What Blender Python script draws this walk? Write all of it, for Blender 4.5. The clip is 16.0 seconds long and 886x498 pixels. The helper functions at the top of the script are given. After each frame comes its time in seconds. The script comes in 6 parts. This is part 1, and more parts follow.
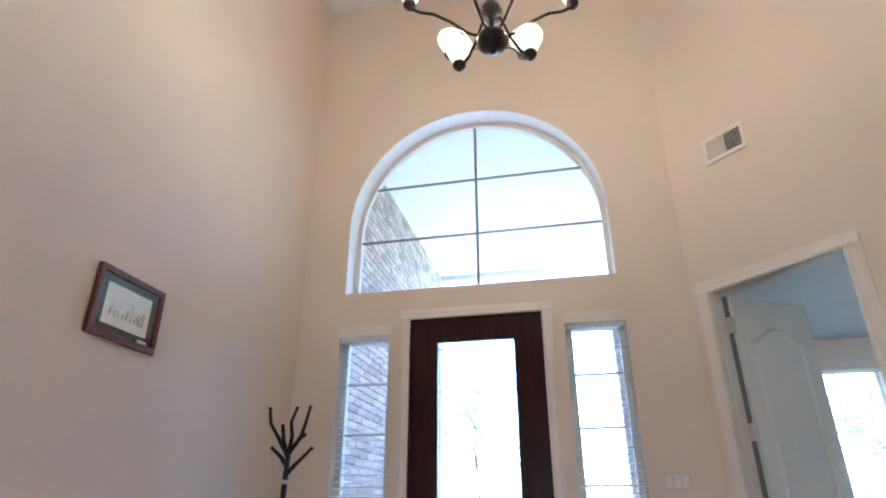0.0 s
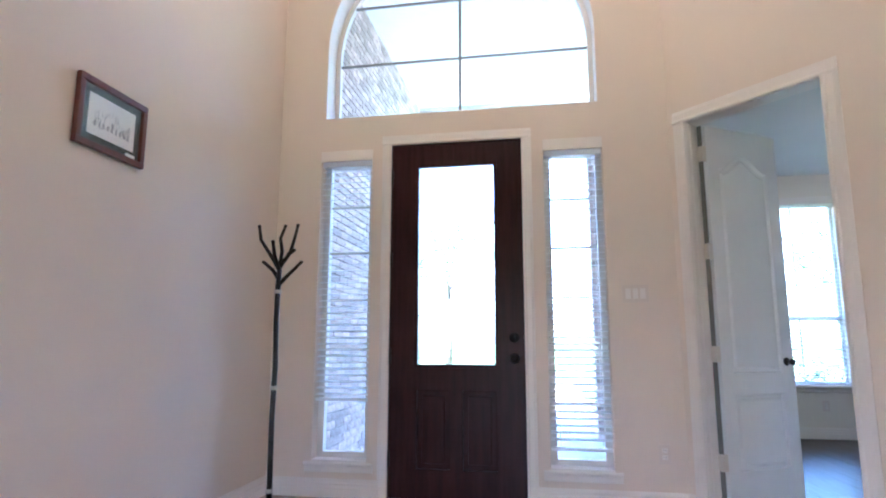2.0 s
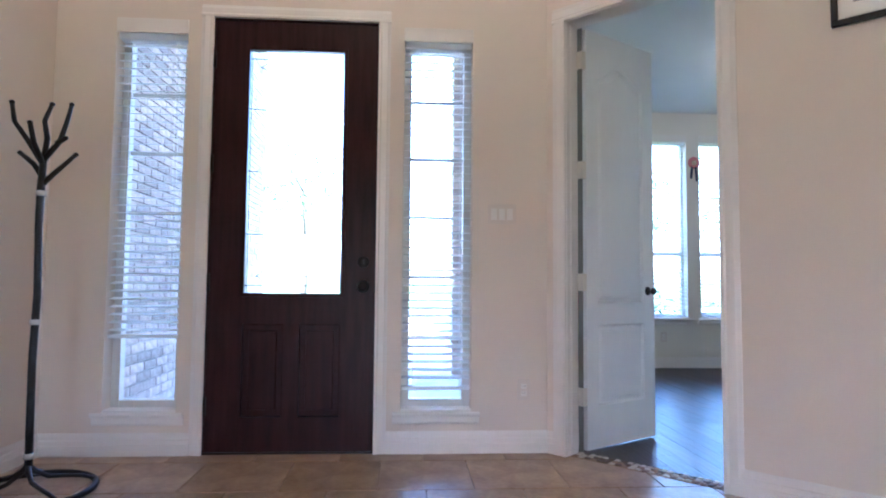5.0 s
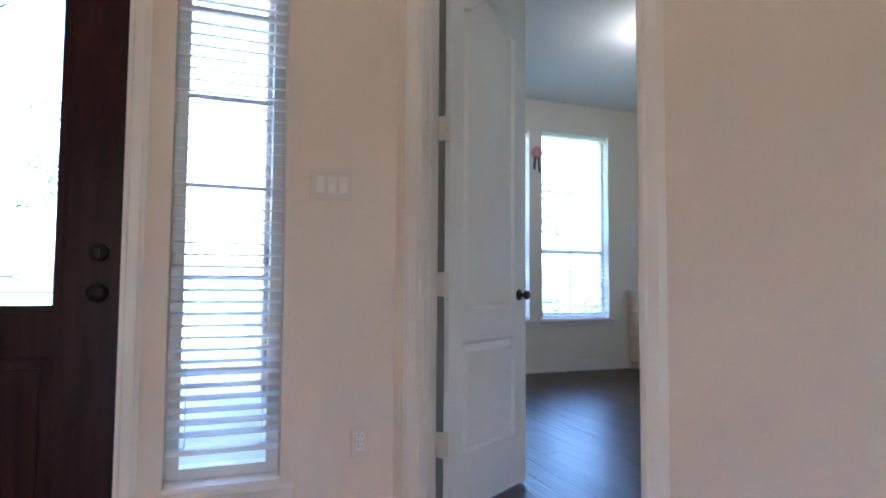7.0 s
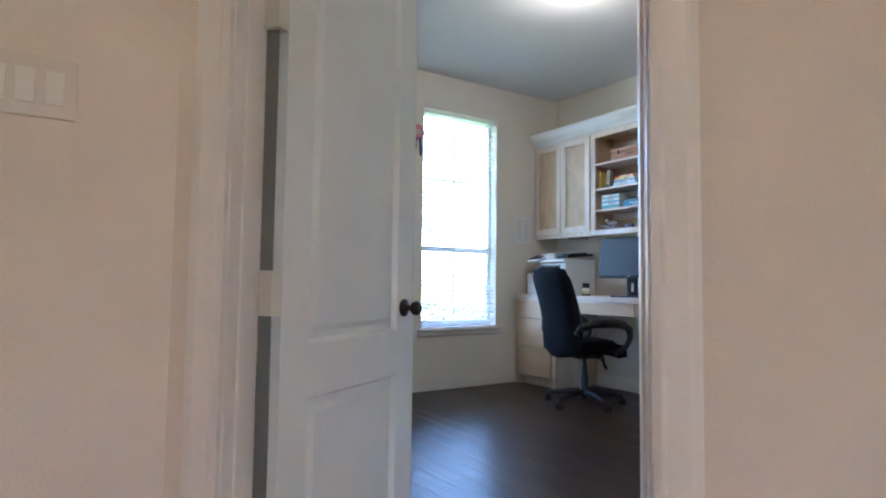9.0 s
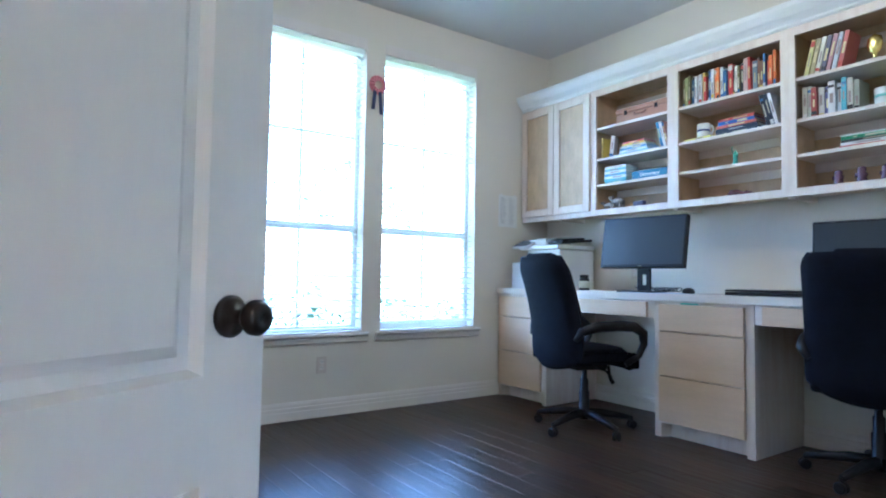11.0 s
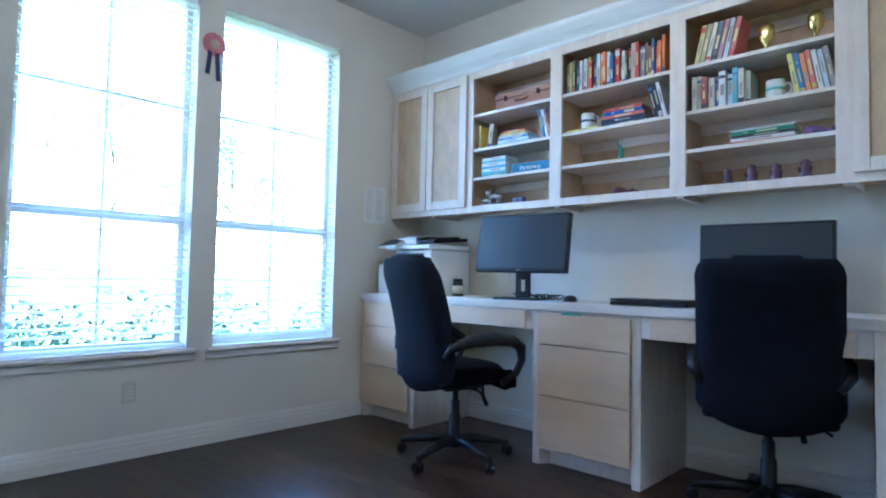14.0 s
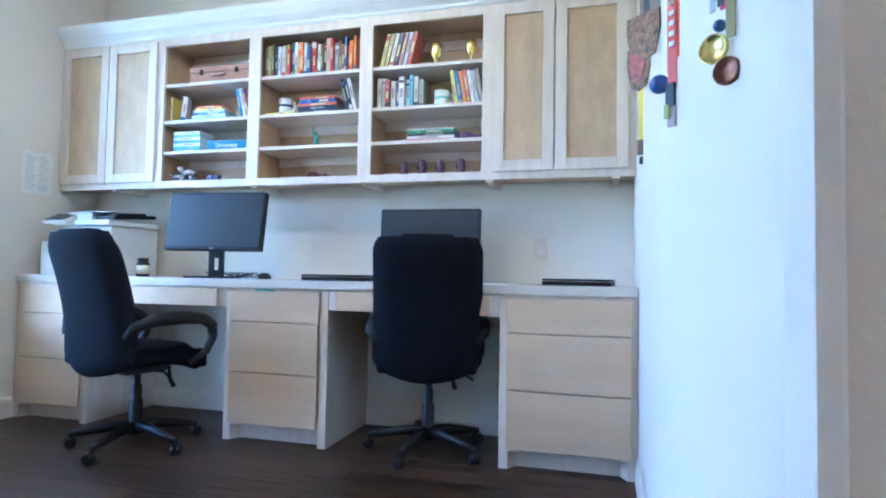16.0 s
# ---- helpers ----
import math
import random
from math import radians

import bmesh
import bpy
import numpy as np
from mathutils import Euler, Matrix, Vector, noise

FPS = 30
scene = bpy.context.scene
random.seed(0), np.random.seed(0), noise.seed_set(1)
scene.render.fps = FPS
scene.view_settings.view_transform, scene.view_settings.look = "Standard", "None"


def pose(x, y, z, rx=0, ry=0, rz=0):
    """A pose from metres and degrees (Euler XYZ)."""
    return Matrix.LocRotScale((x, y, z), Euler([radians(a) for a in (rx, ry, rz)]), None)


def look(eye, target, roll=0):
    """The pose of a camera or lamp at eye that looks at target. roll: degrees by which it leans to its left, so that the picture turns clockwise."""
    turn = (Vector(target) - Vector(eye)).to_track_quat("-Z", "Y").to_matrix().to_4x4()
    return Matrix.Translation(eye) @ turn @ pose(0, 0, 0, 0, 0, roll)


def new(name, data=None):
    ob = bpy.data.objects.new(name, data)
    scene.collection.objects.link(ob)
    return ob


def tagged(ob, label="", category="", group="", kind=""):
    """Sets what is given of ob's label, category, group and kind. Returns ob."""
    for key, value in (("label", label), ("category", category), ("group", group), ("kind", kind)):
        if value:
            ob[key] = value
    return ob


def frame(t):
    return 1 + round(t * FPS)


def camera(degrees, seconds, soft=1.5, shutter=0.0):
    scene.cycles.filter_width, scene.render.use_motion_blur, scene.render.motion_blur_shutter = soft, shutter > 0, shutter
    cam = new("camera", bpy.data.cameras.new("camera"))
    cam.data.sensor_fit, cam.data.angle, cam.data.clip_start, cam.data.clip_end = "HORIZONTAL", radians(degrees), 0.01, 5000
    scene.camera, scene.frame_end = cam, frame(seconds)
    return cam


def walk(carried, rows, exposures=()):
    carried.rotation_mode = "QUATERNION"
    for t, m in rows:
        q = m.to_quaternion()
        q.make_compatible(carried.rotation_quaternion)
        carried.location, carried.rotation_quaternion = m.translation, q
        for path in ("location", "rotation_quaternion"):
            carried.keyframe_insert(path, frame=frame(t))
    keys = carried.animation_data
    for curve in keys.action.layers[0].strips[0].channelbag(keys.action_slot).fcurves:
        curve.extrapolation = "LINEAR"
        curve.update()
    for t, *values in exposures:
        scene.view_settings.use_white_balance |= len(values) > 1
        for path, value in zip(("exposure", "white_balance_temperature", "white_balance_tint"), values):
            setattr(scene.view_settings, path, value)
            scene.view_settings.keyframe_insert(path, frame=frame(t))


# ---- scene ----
cam = camera(73.8, 16.0, soft=2.0)
PATH = [
    (0, (0.83, 1.385, 1.152), (0.433, 3.16, 1.982), -0.0),
    (0.5, (0.83, 1.364, 1.109), (0.452, 3.208, 1.784), 0.1),
    (1, (0.818, 1.351, 1.082), (0.461, 3.248, 1.607), 0.1),
    (1.5, (0.794, 1.337, 1.055), (0.454, 3.265, 1.467), 0.0),
    (2, (0.799, 1.313, 1.02), (0.454, 3.257, 1.339), 0.1),
    (2.5, (0.774, 1.274, 0.972), (0.431, 3.227, 1.233), 0.1),
    (3, (0.751, 1.259, 0.944), (0.419, 3.223, 1.129), 0.2),
    (3.5, (0.716, 1.39, 0.944), (0.505, 3.376, 1.062), 0.3),
    (6, (0.917, 2.462, 0.958), (1.323, 4.417, 1.077), 0.5),
    (6.5, (0.947, 2.767, 0.995), (1.541, 4.673, 1.101), 0.4),
    (7, (0.963, 3.012, 0.973), (1.668, 4.881, 1.084), 0.4),
    (7.5, (1.032, 3.281, 0.998), (1.849, 5.104, 1.106), 0.8),
    (8, (1.118, 3.532, 1.008), (2.036, 5.307, 1.112), 1.3),
    (8.5, (1.232, 3.755, 1.005), (2.278, 5.456, 1.115), 1.2),
    (9, (1.426, 3.98, 0.988), (2.518, 5.651, 1.105), 0.7),
    (11.5, (2.239, 4.962, 0.964), (3.393, 6.593, 1.045), 0.9),
    (12, (2.348, 5.083, 0.97), (3.515, 6.707, 1.004), 0.9),
    (12.5, (2.495, 5.191, 0.997), (3.681, 6.801, 1.017), 0.8),
    (13, (2.613, 5.248, 1.035), (3.799, 6.857, 1.093), 0.8),
    (13.5, (2.639, 5.238, 1.035), (3.909, 6.78, 1.12), 0.9),
    (14, (2.614, 5.205, 1.013), (4.061, 6.582, 1.11), 1.2),
    (14.5, (2.59, 5.16, 0.996), (4.208, 6.331, 1.094), 1.2),
    (15, (2.573, 5.119, 0.976), (4.318, 6.091, 1.07), 1.3),
    (15.5, (2.542, 5.069, 0.957), (4.388, 5.835, 1.041), 1.2),
    (16, (2.499, 5.059, 0.937), (4.423, 5.596, 1.023), 1.0),
]
walk(cam, [(t, look(eye, target, roll)) for t, eye, target, roll in PATH], [(0, 4.62, 4700, 15), (3.5, 5.08, 4550, 15), (6, 4.62, 4600, 14), (7, 4.55, 4750, 14), (9, 4.72, 5050, 14), (11.5, 5.25, 4500, 10), (13.5, 5.05, 4400, 10), (14.5, 5.0, 4350, 10), (16, 5.7, 4450, 10)])

# ---- world, sun, exposure ----
SUN_EL, SUN_AZ = radians(52), radians(200)
world = bpy.data.worlds.new("sky")
scene.world = world
world.use_nodes = True
wn = world.node_tree
sky = wn.nodes.new("ShaderNodeTexSky")
sky.sky_type, sky.sun_disc, sky.sun_elevation, sky.sun_rotation = "NISHITA", False, SUN_EL, SUN_AZ
sky.dust_density, sky.air_density = 3.0, 1.0
wn.links.new(sky.outputs[0], wn.nodes["Background"].inputs[0])
wn.nodes["Background"].inputs[1].default_value = 0.15
sun_data = bpy.data.lights.new("sun", "SUN")
sun_data.energy, sun_data.angle, sun_data.color = 4.0, radians(0.5), (1, 0.95, 0.88)
sun = new("sun", sun_data)
sun.matrix_world = look((20 * math.sin(SUN_AZ), 20 * math.cos(SUN_AZ), 25), (0, 0, 0))
BULB_WATTS, OFFICE_WATTS = 0.33, 0.75


# ---- materials ----
def mat(name, color, rough=0.6, metal=0.0, var=0.12, scale=6.0, fine=90.0, bump=0.12, tint=None, rand=0.0, stretch=(1, 1, 1), spec=0.5, island=False):
    m = bpy.data.materials.new(name)
    m.use_nodes = True
    nt, ns = m.node_tree, m.node_tree.nodes
    bs = ns["Principled BSDF"]
    co = ns.new("ShaderNodeTexCoord")
    mp = ns.new("ShaderNodeMapping")
    mp.inputs["Scale"].default_value = stretch
    nt.links.new(co.outputs["Object"], mp.inputs[0])
    big, small = ns.new("ShaderNodeTexNoise"), ns.new("ShaderNodeTexNoise")
    big.inputs["Scale"].default_value, big.inputs["Detail"].default_value = scale, 5
    small.inputs["Scale"].default_value, small.inputs["Detail"].default_value = fine, 3
    for n in (big, small):
        nt.links.new(mp.outputs[0], n.inputs["Vector"])
    dark = [c * (1 - var) for c in color]
    lite = tint or [min(1, c * (1 + var)) for c in color]
    ramp = ns.new("ShaderNodeValToRGB")
    ramp.color_ramp.elements[0].position, ramp.color_ramp.elements[1].position = 0.3, 0.7
    ramp.color_ramp.elements[0].color, ramp.color_ramp.elements[1].color = (*dark, 1), (*lite, 1)
    mixf = ns.new("ShaderNodeMath")
    mixf.operation = "MULTIPLY_ADD"
    nt.links.new(small.outputs[0], mixf.inputs[0])
    mixf.inputs[1].default_value = 0.35
    sub = ns.new("ShaderNodeMath")
    sub.operation = "MULTIPLY_ADD"
    nt.links.new(big.outputs[0], sub.inputs[0])
    sub.inputs[1].default_value, sub.inputs[2].default_value = 0.8, -0.07
    nt.links.new(sub.outputs[0], mixf.inputs[2])
    nt.links.new(mixf.outputs[0], ramp.inputs[0])
    out = ramp.outputs[0]
    if rand or island:
        src = ns.new("ShaderNodeNewGeometry").outputs["Random Per Island"] if island else ns.new("ShaderNodeObjectInfo").outputs["Random"]
        hsv = ns.new("ShaderNodeHueSaturation")
        mr = ns.new("ShaderNodeMapRange")
        mr.inputs["To Min"].default_value, mr.inputs["To Max"].default_value = 1 - rand, 1 + rand
        nt.links.new(src, mr.inputs[0])
        nt.links.new(mr.outputs[0], hsv.inputs["Value"])
        nt.links.new(out, hsv.inputs["Color"])
        out = hsv.outputs[0]
    nt.links.new(out, bs.inputs["Base Color"])
    rr = ns.new("ShaderNodeMapRange")
    rr.inputs["To Min"].default_value, rr.inputs["To Max"].default_value = max(0.02, rough - 0.07), min(1, rough + 0.07)
    nt.links.new(big.outputs[0], rr.inputs[0])
    nt.links.new(rr.outputs[0], bs.inputs["Roughness"])
    bs.inputs["Metallic"].default_value = metal
    bs.inputs["Specular IOR Level"].default_value = spec
    if bump:
        bp = ns.new("ShaderNodeBump")
        bp.inputs["Strength"].default_value, bp.inputs["Distance"].default_value = bump, 0.004
        nt.links.new(small.outputs[0], bp.inputs["Height"])
        nt.links.new(bp.outputs[0], bs.inputs["Normal"])
    return m


def glass_mat(name, gloss=0.08, tint=(1, 1, 1)):
    m = bpy.data.materials.new(name)
    m.use_nodes = True
    nt, ns = m.node_tree, m.node_tree.nodes
    tr, gl, mx = ns.new("ShaderNodeBsdfTransparent"), ns.new("ShaderNodeBsdfGlossy"), ns.new("ShaderNodeMixShader")
    tr.inputs[0].default_value = (*tint, 1)
    gl.inputs["Roughness"].default_value = 0.02
    mx.inputs[0].default_value = gloss
    nt.links.new(tr.outputs[0], mx.inputs[1])
    nt.links.new(gl.outputs[0], mx.inputs[2])
    nt.links.new(mx.outputs[0], ns["Material Output"].inputs[0])
    return m


def glow_mat(name, color, strength):
    m = bpy.data.materials.new(name)
    m.use_nodes = True
    bs = m.node_tree.nodes["Principled BSDF"]
    bs.inputs["Base Color"].default_value = (0.9, 0.85, 0.75, 1)
    bs.inputs["Roughness"].default_value = 0.35
    bs.inputs["Emission Color"].default_value = (*color, 1)
    bs.inputs["Emission Strength"].default_value = strength
    return m


WALL = mat("beige_wall_paint", (0.745, 0.640, 0.535), 0.75, var=0.03, scale=1.5, fine=160, bump=0.25)
OFFICE_WALL = mat("cream_wall_paint", (0.78, 0.72, 0.62), 0.75, var=0.03, scale=1.5, fine=160, bump=0.12)
CEIL = mat("ceiling_paint", (0.72, 0.70, 0.66), 0.85, var=0.03, scale=2, fine=120, bump=0.3)
TRIM = mat("white_trim_paint", (0.79, 0.73, 0.665), 0.4, var=0.03, scale=5, fine=60, bump=0.03)
DOORW = mat("white_door_paint", (0.80, 0.79, 0.77), 0.35, var=0.025, scale=5, fine=70, bump=0.04, stretch=(1, 1, 0.2))
DARKWOOD = mat("dark_stained_mahogany", (0.030, 0.010, 0.010), 0.36, var=0.45, scale=5, fine=60, bump=0.1, stretch=(6, 6, 0.5), spec=0.13)
TILE = mat("travertine_tile", (0.34, 0.20, 0.115), 0.34, var=0.28, scale=7, fine=40, bump=0.06, rand=0.12, tint=(0.48, 0.33, 0.21))
GROUT = mat("grout", (0.33, 0.225, 0.145), 0.9, var=0.15, bump=0.3)
PLANK = mat("dark_hand_scraped_wood", (0.029, 0.015, 0.009), 0.34, var=0.5, scale=9, fine=26, bump=0.9, stretch=(1, 0.12, 1), rand=0.42, tint=(0.066, 0.035, 0.021), spec=0.32)
MAPLE = mat("pickled_maple", (0.74, 0.60, 0.49), 0.45, var=0.08, scale=4, fine=50, bump=0.06, stretch=(5, 5, 0.6), tint=(0.80, 0.71, 0.62))
MAPLE_H = mat("pickled_maple_rail", (0.75, 0.65, 0.56), 0.45, var=0.07, scale=4, fine=50, bump=0.06, stretch=(5, 0.6, 5), tint=(0.81, 0.72, 0.64))
PANELWOOD = mat("maple_veneer", (0.56, 0.40, 0.24), 0.5, var=0.14, scale=9, fine=70, bump=0.06, stretch=(1.5, 1.5, 0.7))
DRAWERW = mat("maple_drawer_front", (0.68, 0.50, 0.33), 0.45, var=0.08, scale=3, fine=45, bump=0.05, stretch=(4, 0.7, 4))
CROWN = mat("white_painted_crown", (0.82, 0.81, 0.79), 0.45, var=0.02, bump=0.03)
BLIND = mat("white_vinyl_slat", (0.88, 0.87, 0.85), 0.45, var=0.02, bump=0.02)
_bt, _bn = BLIND.node_tree, BLIND.node_tree.nodes
_tl, _tm = _bn.new("ShaderNodeBsdfTranslucent"), _bn.new("ShaderNodeMixShader")
_tl.inputs[0].default_value, _tm.inputs[0].default_value = (0.93, 0.92, 0.90, 1), 0.55
_bt.links.new(_bn["Principled BSDF"].outputs[0], _tm.inputs[1])
_bt.links.new(_tl.outputs[0], _tm.inputs[2])
_bt.links.new(_tm.outputs[0], _bn["Material Output"].inputs[0])
# darker than VINYL: the arch bars' backlit shade is put into the colour
MUNTIN = mat("backlit_dark_muntin", (0.22, 0.19, 0.16), 0.5, var=0.08, bump=0.03)
VINYL = mat("window_vinyl", (0.72, 0.68, 0.62), 0.5, var=0.04, bump=0.03)
BRICK = mat("pink_brown_brick", (0.48, 0.35, 0.30), 0.85, var=0.25, scale=20, fine=120, bump=0.6, rand=0.3, tint=(0.66, 0.55, 0.50))
BRICK_ISL = mat("pink_brown_brick_rest", (0.48, 0.35, 0.30), 0.85, var=0.25, scale=20, fine=120, bump=0.6, rand=0.3, tint=(0.66, 0.55, 0.50), island=True)
MORTAR = mat("mortar", (0.5, 0.46, 0.4), 0.95, var=0.15, bump=0.5)
IRON = mat("black_wrought_iron", (0.022, 0.02, 0.02), 0.42, metal=0.6, var=0.3, scale=30, bump=0.35)
BRONZE = mat("oil_rubbed_bronze", (0.020, 0.014, 0.012), 0.4, metal=0.5, var=0.3, scale=20, bump=0.1)
CHROME = mat("brushed_chrome", (0.62, 0.62, 0.64), 0.22, metal=1.0, var=0.05, bump=0.02)
FABRIC = mat("black_mesh_fabric", (0.006, 0.0068, 0.012), 0.95, var=0.3, scale=12, fine=400, bump=0.5, spec=0.15)
PLASTIC = mat("black_plastic", (0.010, 0.011, 0.014), 0.42, var=0.2, scale=10, bump=0.1, spec=0.35)
SCREEN = mat("dark_display_glass", (0.016, 0.021, 0.027), 0.34, var=0.1, bump=0.0, spec=0.7)
WHITEPL = mat("white_plastic", (0.78, 0.78, 0.76), 0.35, var=0.02, bump=0.02)
PLATE = mat("almond_switch_plate", (0.70, 0.61, 0.525), 0.35, var=0.02, bump=0.0)
REDWOOD = mat("reddish_frame_wood", (0.12, 0.028, 0.018), 0.3, var=0.3, scale=10, bump=0.1, stretch=(4, 4, 1))
MATBOARD = mat("dark_green_mat_board", (0.03, 0.045, 0.04), 0.85, var=0.1, bump=0.05)
PAPER = mat("white_paper", (0.82, 0.81, 0.78), 0.8, var=0.02, bump=0.02)
INK = mat("grey_ink", (0.30, 0.30, 0.31), 0.8, var=0.5, scale=40, bump=0)
GLASS = glass_mat("clear_glass", 0.05)
SCREENGLASS = glass_mat("framing_glass", 0.06)
LEAD = mat("lead_came", (0.05, 0.05, 0.055), 0.45, metal=0.8, bump=0.1)
# flat grey for the shade in the office door's hinge gap
SEAL = mat("hinge_gap_shade_grey", (0.17, 0.165, 0.15), 0.8, var=0.1, bump=0.05)
HINGE = mat("satin_hinge_painted", (0.70, 0.64, 0.55), 0.4, metal=0.2, var=0.05)
GRASS = mat("lawn_grass", (0.07, 0.12, 0.035), 0.9, var=0.4, scale=3, fine=60, bump=0.8)
LEAF = mat("leaves", (0.05, 0.10, 0.03), 0.6, var=0.3, scale=3, bump=0.1, rand=0.4, island=True)
BARK = mat("bark", (0.10, 0.075, 0.055), 0.9, var=0.35, scale=12, bump=0.8)
CONCRETE = mat("concrete", (0.56, 0.54, 0.50), 0.9, var=0.12, scale=4, bump=0.4)
ASPHALT = mat("asphalt", (0.06, 0.06, 0.06), 0.9, var=0.2, bump=0.5)
PORCHW = mat("porch_ceiling_paint", (0.80, 0.79, 0.76), 0.7, var=0.03, bump=0.05)
SHADE_ON = glow_mat("lit_frosted_glass", (1.0, 0.78, 0.42), 0.06)
GOLD = mat("gold_plated_metal", (0.80, 0.66, 0.22), 0.25, metal=1.0, var=0.1, bump=0.05)
_cm = {}


def col(r, g, b, rough=0.5):
    key = (r, g, b, rough)
    if key not in _cm:
        _cm[key] = mat("dye_" + str(len(_cm)), (r, g, b), rough, var=0.10, scale=14, fine=80, bump=0.04)
    return _cm[key]


# ---- mesh helpers ----
def bx(bm, x0, y0, z0, x1, y1, z1, m=None):
    vs = bmesh.ops.create_cube(bm, size=1.0)["verts"]
    t = Matrix.Translation(((x0 + x1) / 2, (y0 + y1) / 2, (z0 + z1) / 2)) @ Matrix.Diagonal((abs(x1 - x0), abs(y1 - y0), abs(z1 - z0), 1))
    bmesh.ops.transform(bm, matrix=(m @ t) if m else t, verts=vs)
    return vs


def ring_sweep(bm, pts, radii, n=10, cap=True):
    pts = [Vector(p) for p in pts]
    if not hasattr(radii, "__len__"):
        radii = [radii] * len(pts)
    rings, up = [], None
    for i, p in enumerate(pts):
        d = (pts[min(i + 1, len(pts) - 1)] - pts[max(i - 1, 0)]).normalized()
        if up is None:
            up = d.orthogonal().normalized()
        up = (up - d * up.dot(d)).normalized()
        side = d.cross(up)
        rings.append([bm.verts.new(p + radii[i] * (math.cos(a) * up + math.sin(a) * side)) for a in (2 * math.pi * k / n for k in range(n))])
    for a, b in zip(rings, rings[1:]):
        for k in range(n):
            f = bm.faces.new((a[k], a[(k + 1) % n], b[(k + 1) % n], b[k]))
            f.smooth = True
    if cap:
        bm.faces.new(rings[0][::-1])
        bm.faces.new(rings[-1])


def lathe(bm, prof, at=(0, 0, 0), n=20, m=None):
    rings = []
    for r, z in prof:
        rings.append([bm.verts.new((at[0] + r * math.cos(a), at[1] + r * math.sin(a), at[2] + z)) for a in (2 * math.pi * k / n for k in range(n))])
    made = [v for r in rings for v in r]
    for a, b in zip(rings, rings[1:]):
        for k in range(n):
            f = bm.faces.new((a[k], a[(k + 1) % n], b[(k + 1) % n], b[k]))
            f.smooth = True
    if prof[0][0] > 1e-4:
        bm.faces.new(rings[0][::-1])
    if prof[-1][0] > 1e-4:
        bm.faces.new(rings[-1])
    if m:
        bmesh.ops.transform(bm, matrix=m, verts=made)


def bev(bm, w, seg=2):
    es = [e for e in bm.edges if len(e.link_faces) == 2 and e.calc_face_angle(0) > 0.5]
    bmesh.ops.bevel(bm, geom=es, offset=w, segments=seg, affect="EDGES", profile=0.6)


def part(name, bm, material, parent=None, label="", smooth=False):
    bmesh.ops.recalc_face_normals(bm, faces=bm.faces)
    me = bpy.data.meshes.new(name)
    bm.to_mesh(me)
    bm.free()
    me.materials.append(material)
    if smooth:
        me.shade_smooth()
    ob = new(name, me)
    if parent:
        ob.parent = parent
    if label:
        ob["label"] = label
    return ob


def boxpart(name, c, material, parent=None, label="", b=0.0, m=None, seg=2):
    bm = bmesh.new()
    bx(bm, *c, m=m)
    if b:
        bev(bm, b, seg)
    return part(name, bm, material, parent, label)


def piece(name, me, parent, loc, rot=None):
    ob = new(name, me)
    ob.parent, ob.location = parent, loc
    if rot:
        ob.rotation_euler = rot
    return ob


def boxmesh(name, sx, sy, sz, material, b=0.0):
    bm = bmesh.new()
    bx(bm, -sx / 2, -sy / 2, -sz / 2, sx / 2, sy / 2, sz / 2)
    if b:
        bev(bm, b, 1)
    me = bpy.data.meshes.new(name)
    bm.to_mesh(me)
    bm.free()
    me.materials.append(material)
    return me


def thing(name, label, category, group="", kind="", at=(0, 0, 0), yaw=0):
    ob = new(name)
    ob.empty_display_size = 0.1
    ob.matrix_basis = pose(*at, 0, 0, yaw)
    return tagged(ob, label, category, group, kind)


def setting(ob, label, category):
    return tagged(ob, label, category, kind="structure")


def panel_wall(name, o, u, n, thick, outer, holes, material):
    """An upright wall: outline and holes in (along, height), o the start, u its direction, n the way it thickens."""
    bm = bmesh.new()
    o, u, n = Vector(o), Vector(u).normalized(), Vector(n).normalized()
    for loop in (outer, *holes):
        vs = [bm.verts.new(o + u * a + Vector((0, 0, h))) for a, h in loop]
        for i in range(len(vs)):
            bm.edges.new((vs[i], vs[(i + 1) % len(vs)]))
    bmesh.ops.triangle_fill(bm, edges=bm.edges[:], use_beauty=True)
    ret = bmesh.ops.extrude_face_region(bm, geom=bm.faces[:])
    bmesh.ops.translate(bm, vec=n * thick, verts=[g for g in ret["geom"] if isinstance(g, bmesh.types.BMVert)])
    return part(name, bm, material)


def slab(name, poly, z0, z1, material):
    bm = bmesh.new()
    f = bm.faces.new([bm.verts.new((x, y, z0)) for x, y in poly])
    ret = bmesh.ops.extrude_face_region(bm, geom=[f])
    bmesh.ops.translate(bm, vec=(0, 0, z1 - z0), verts=[g for g in ret["geom"] if isinstance(g, bmesh.types.BMVert)])
    return part(name, bm, material)


def profile_run(bm, p0, p1, out, prof):
    """A moulding from p0 to p1: prof in (out, height), closed."""
    p0, p1, out = Vector(p0), Vector(p1), Vector(out).normalized()
    a = [bm.verts.new(p0 + out * q + Vector((0, 0, h))) for q, h in prof]
    b = [bm.verts.new(p1 + out * q + Vector((0, 0, h))) for q, h in prof]
    k = len(prof)
    for i in range(k):
        bm.faces.new((a[i], a[(i + 1) % k], b[(i + 1) % k], b[i]))
    bm.faces.new(a[::-1])
    bm.faces.new(b)


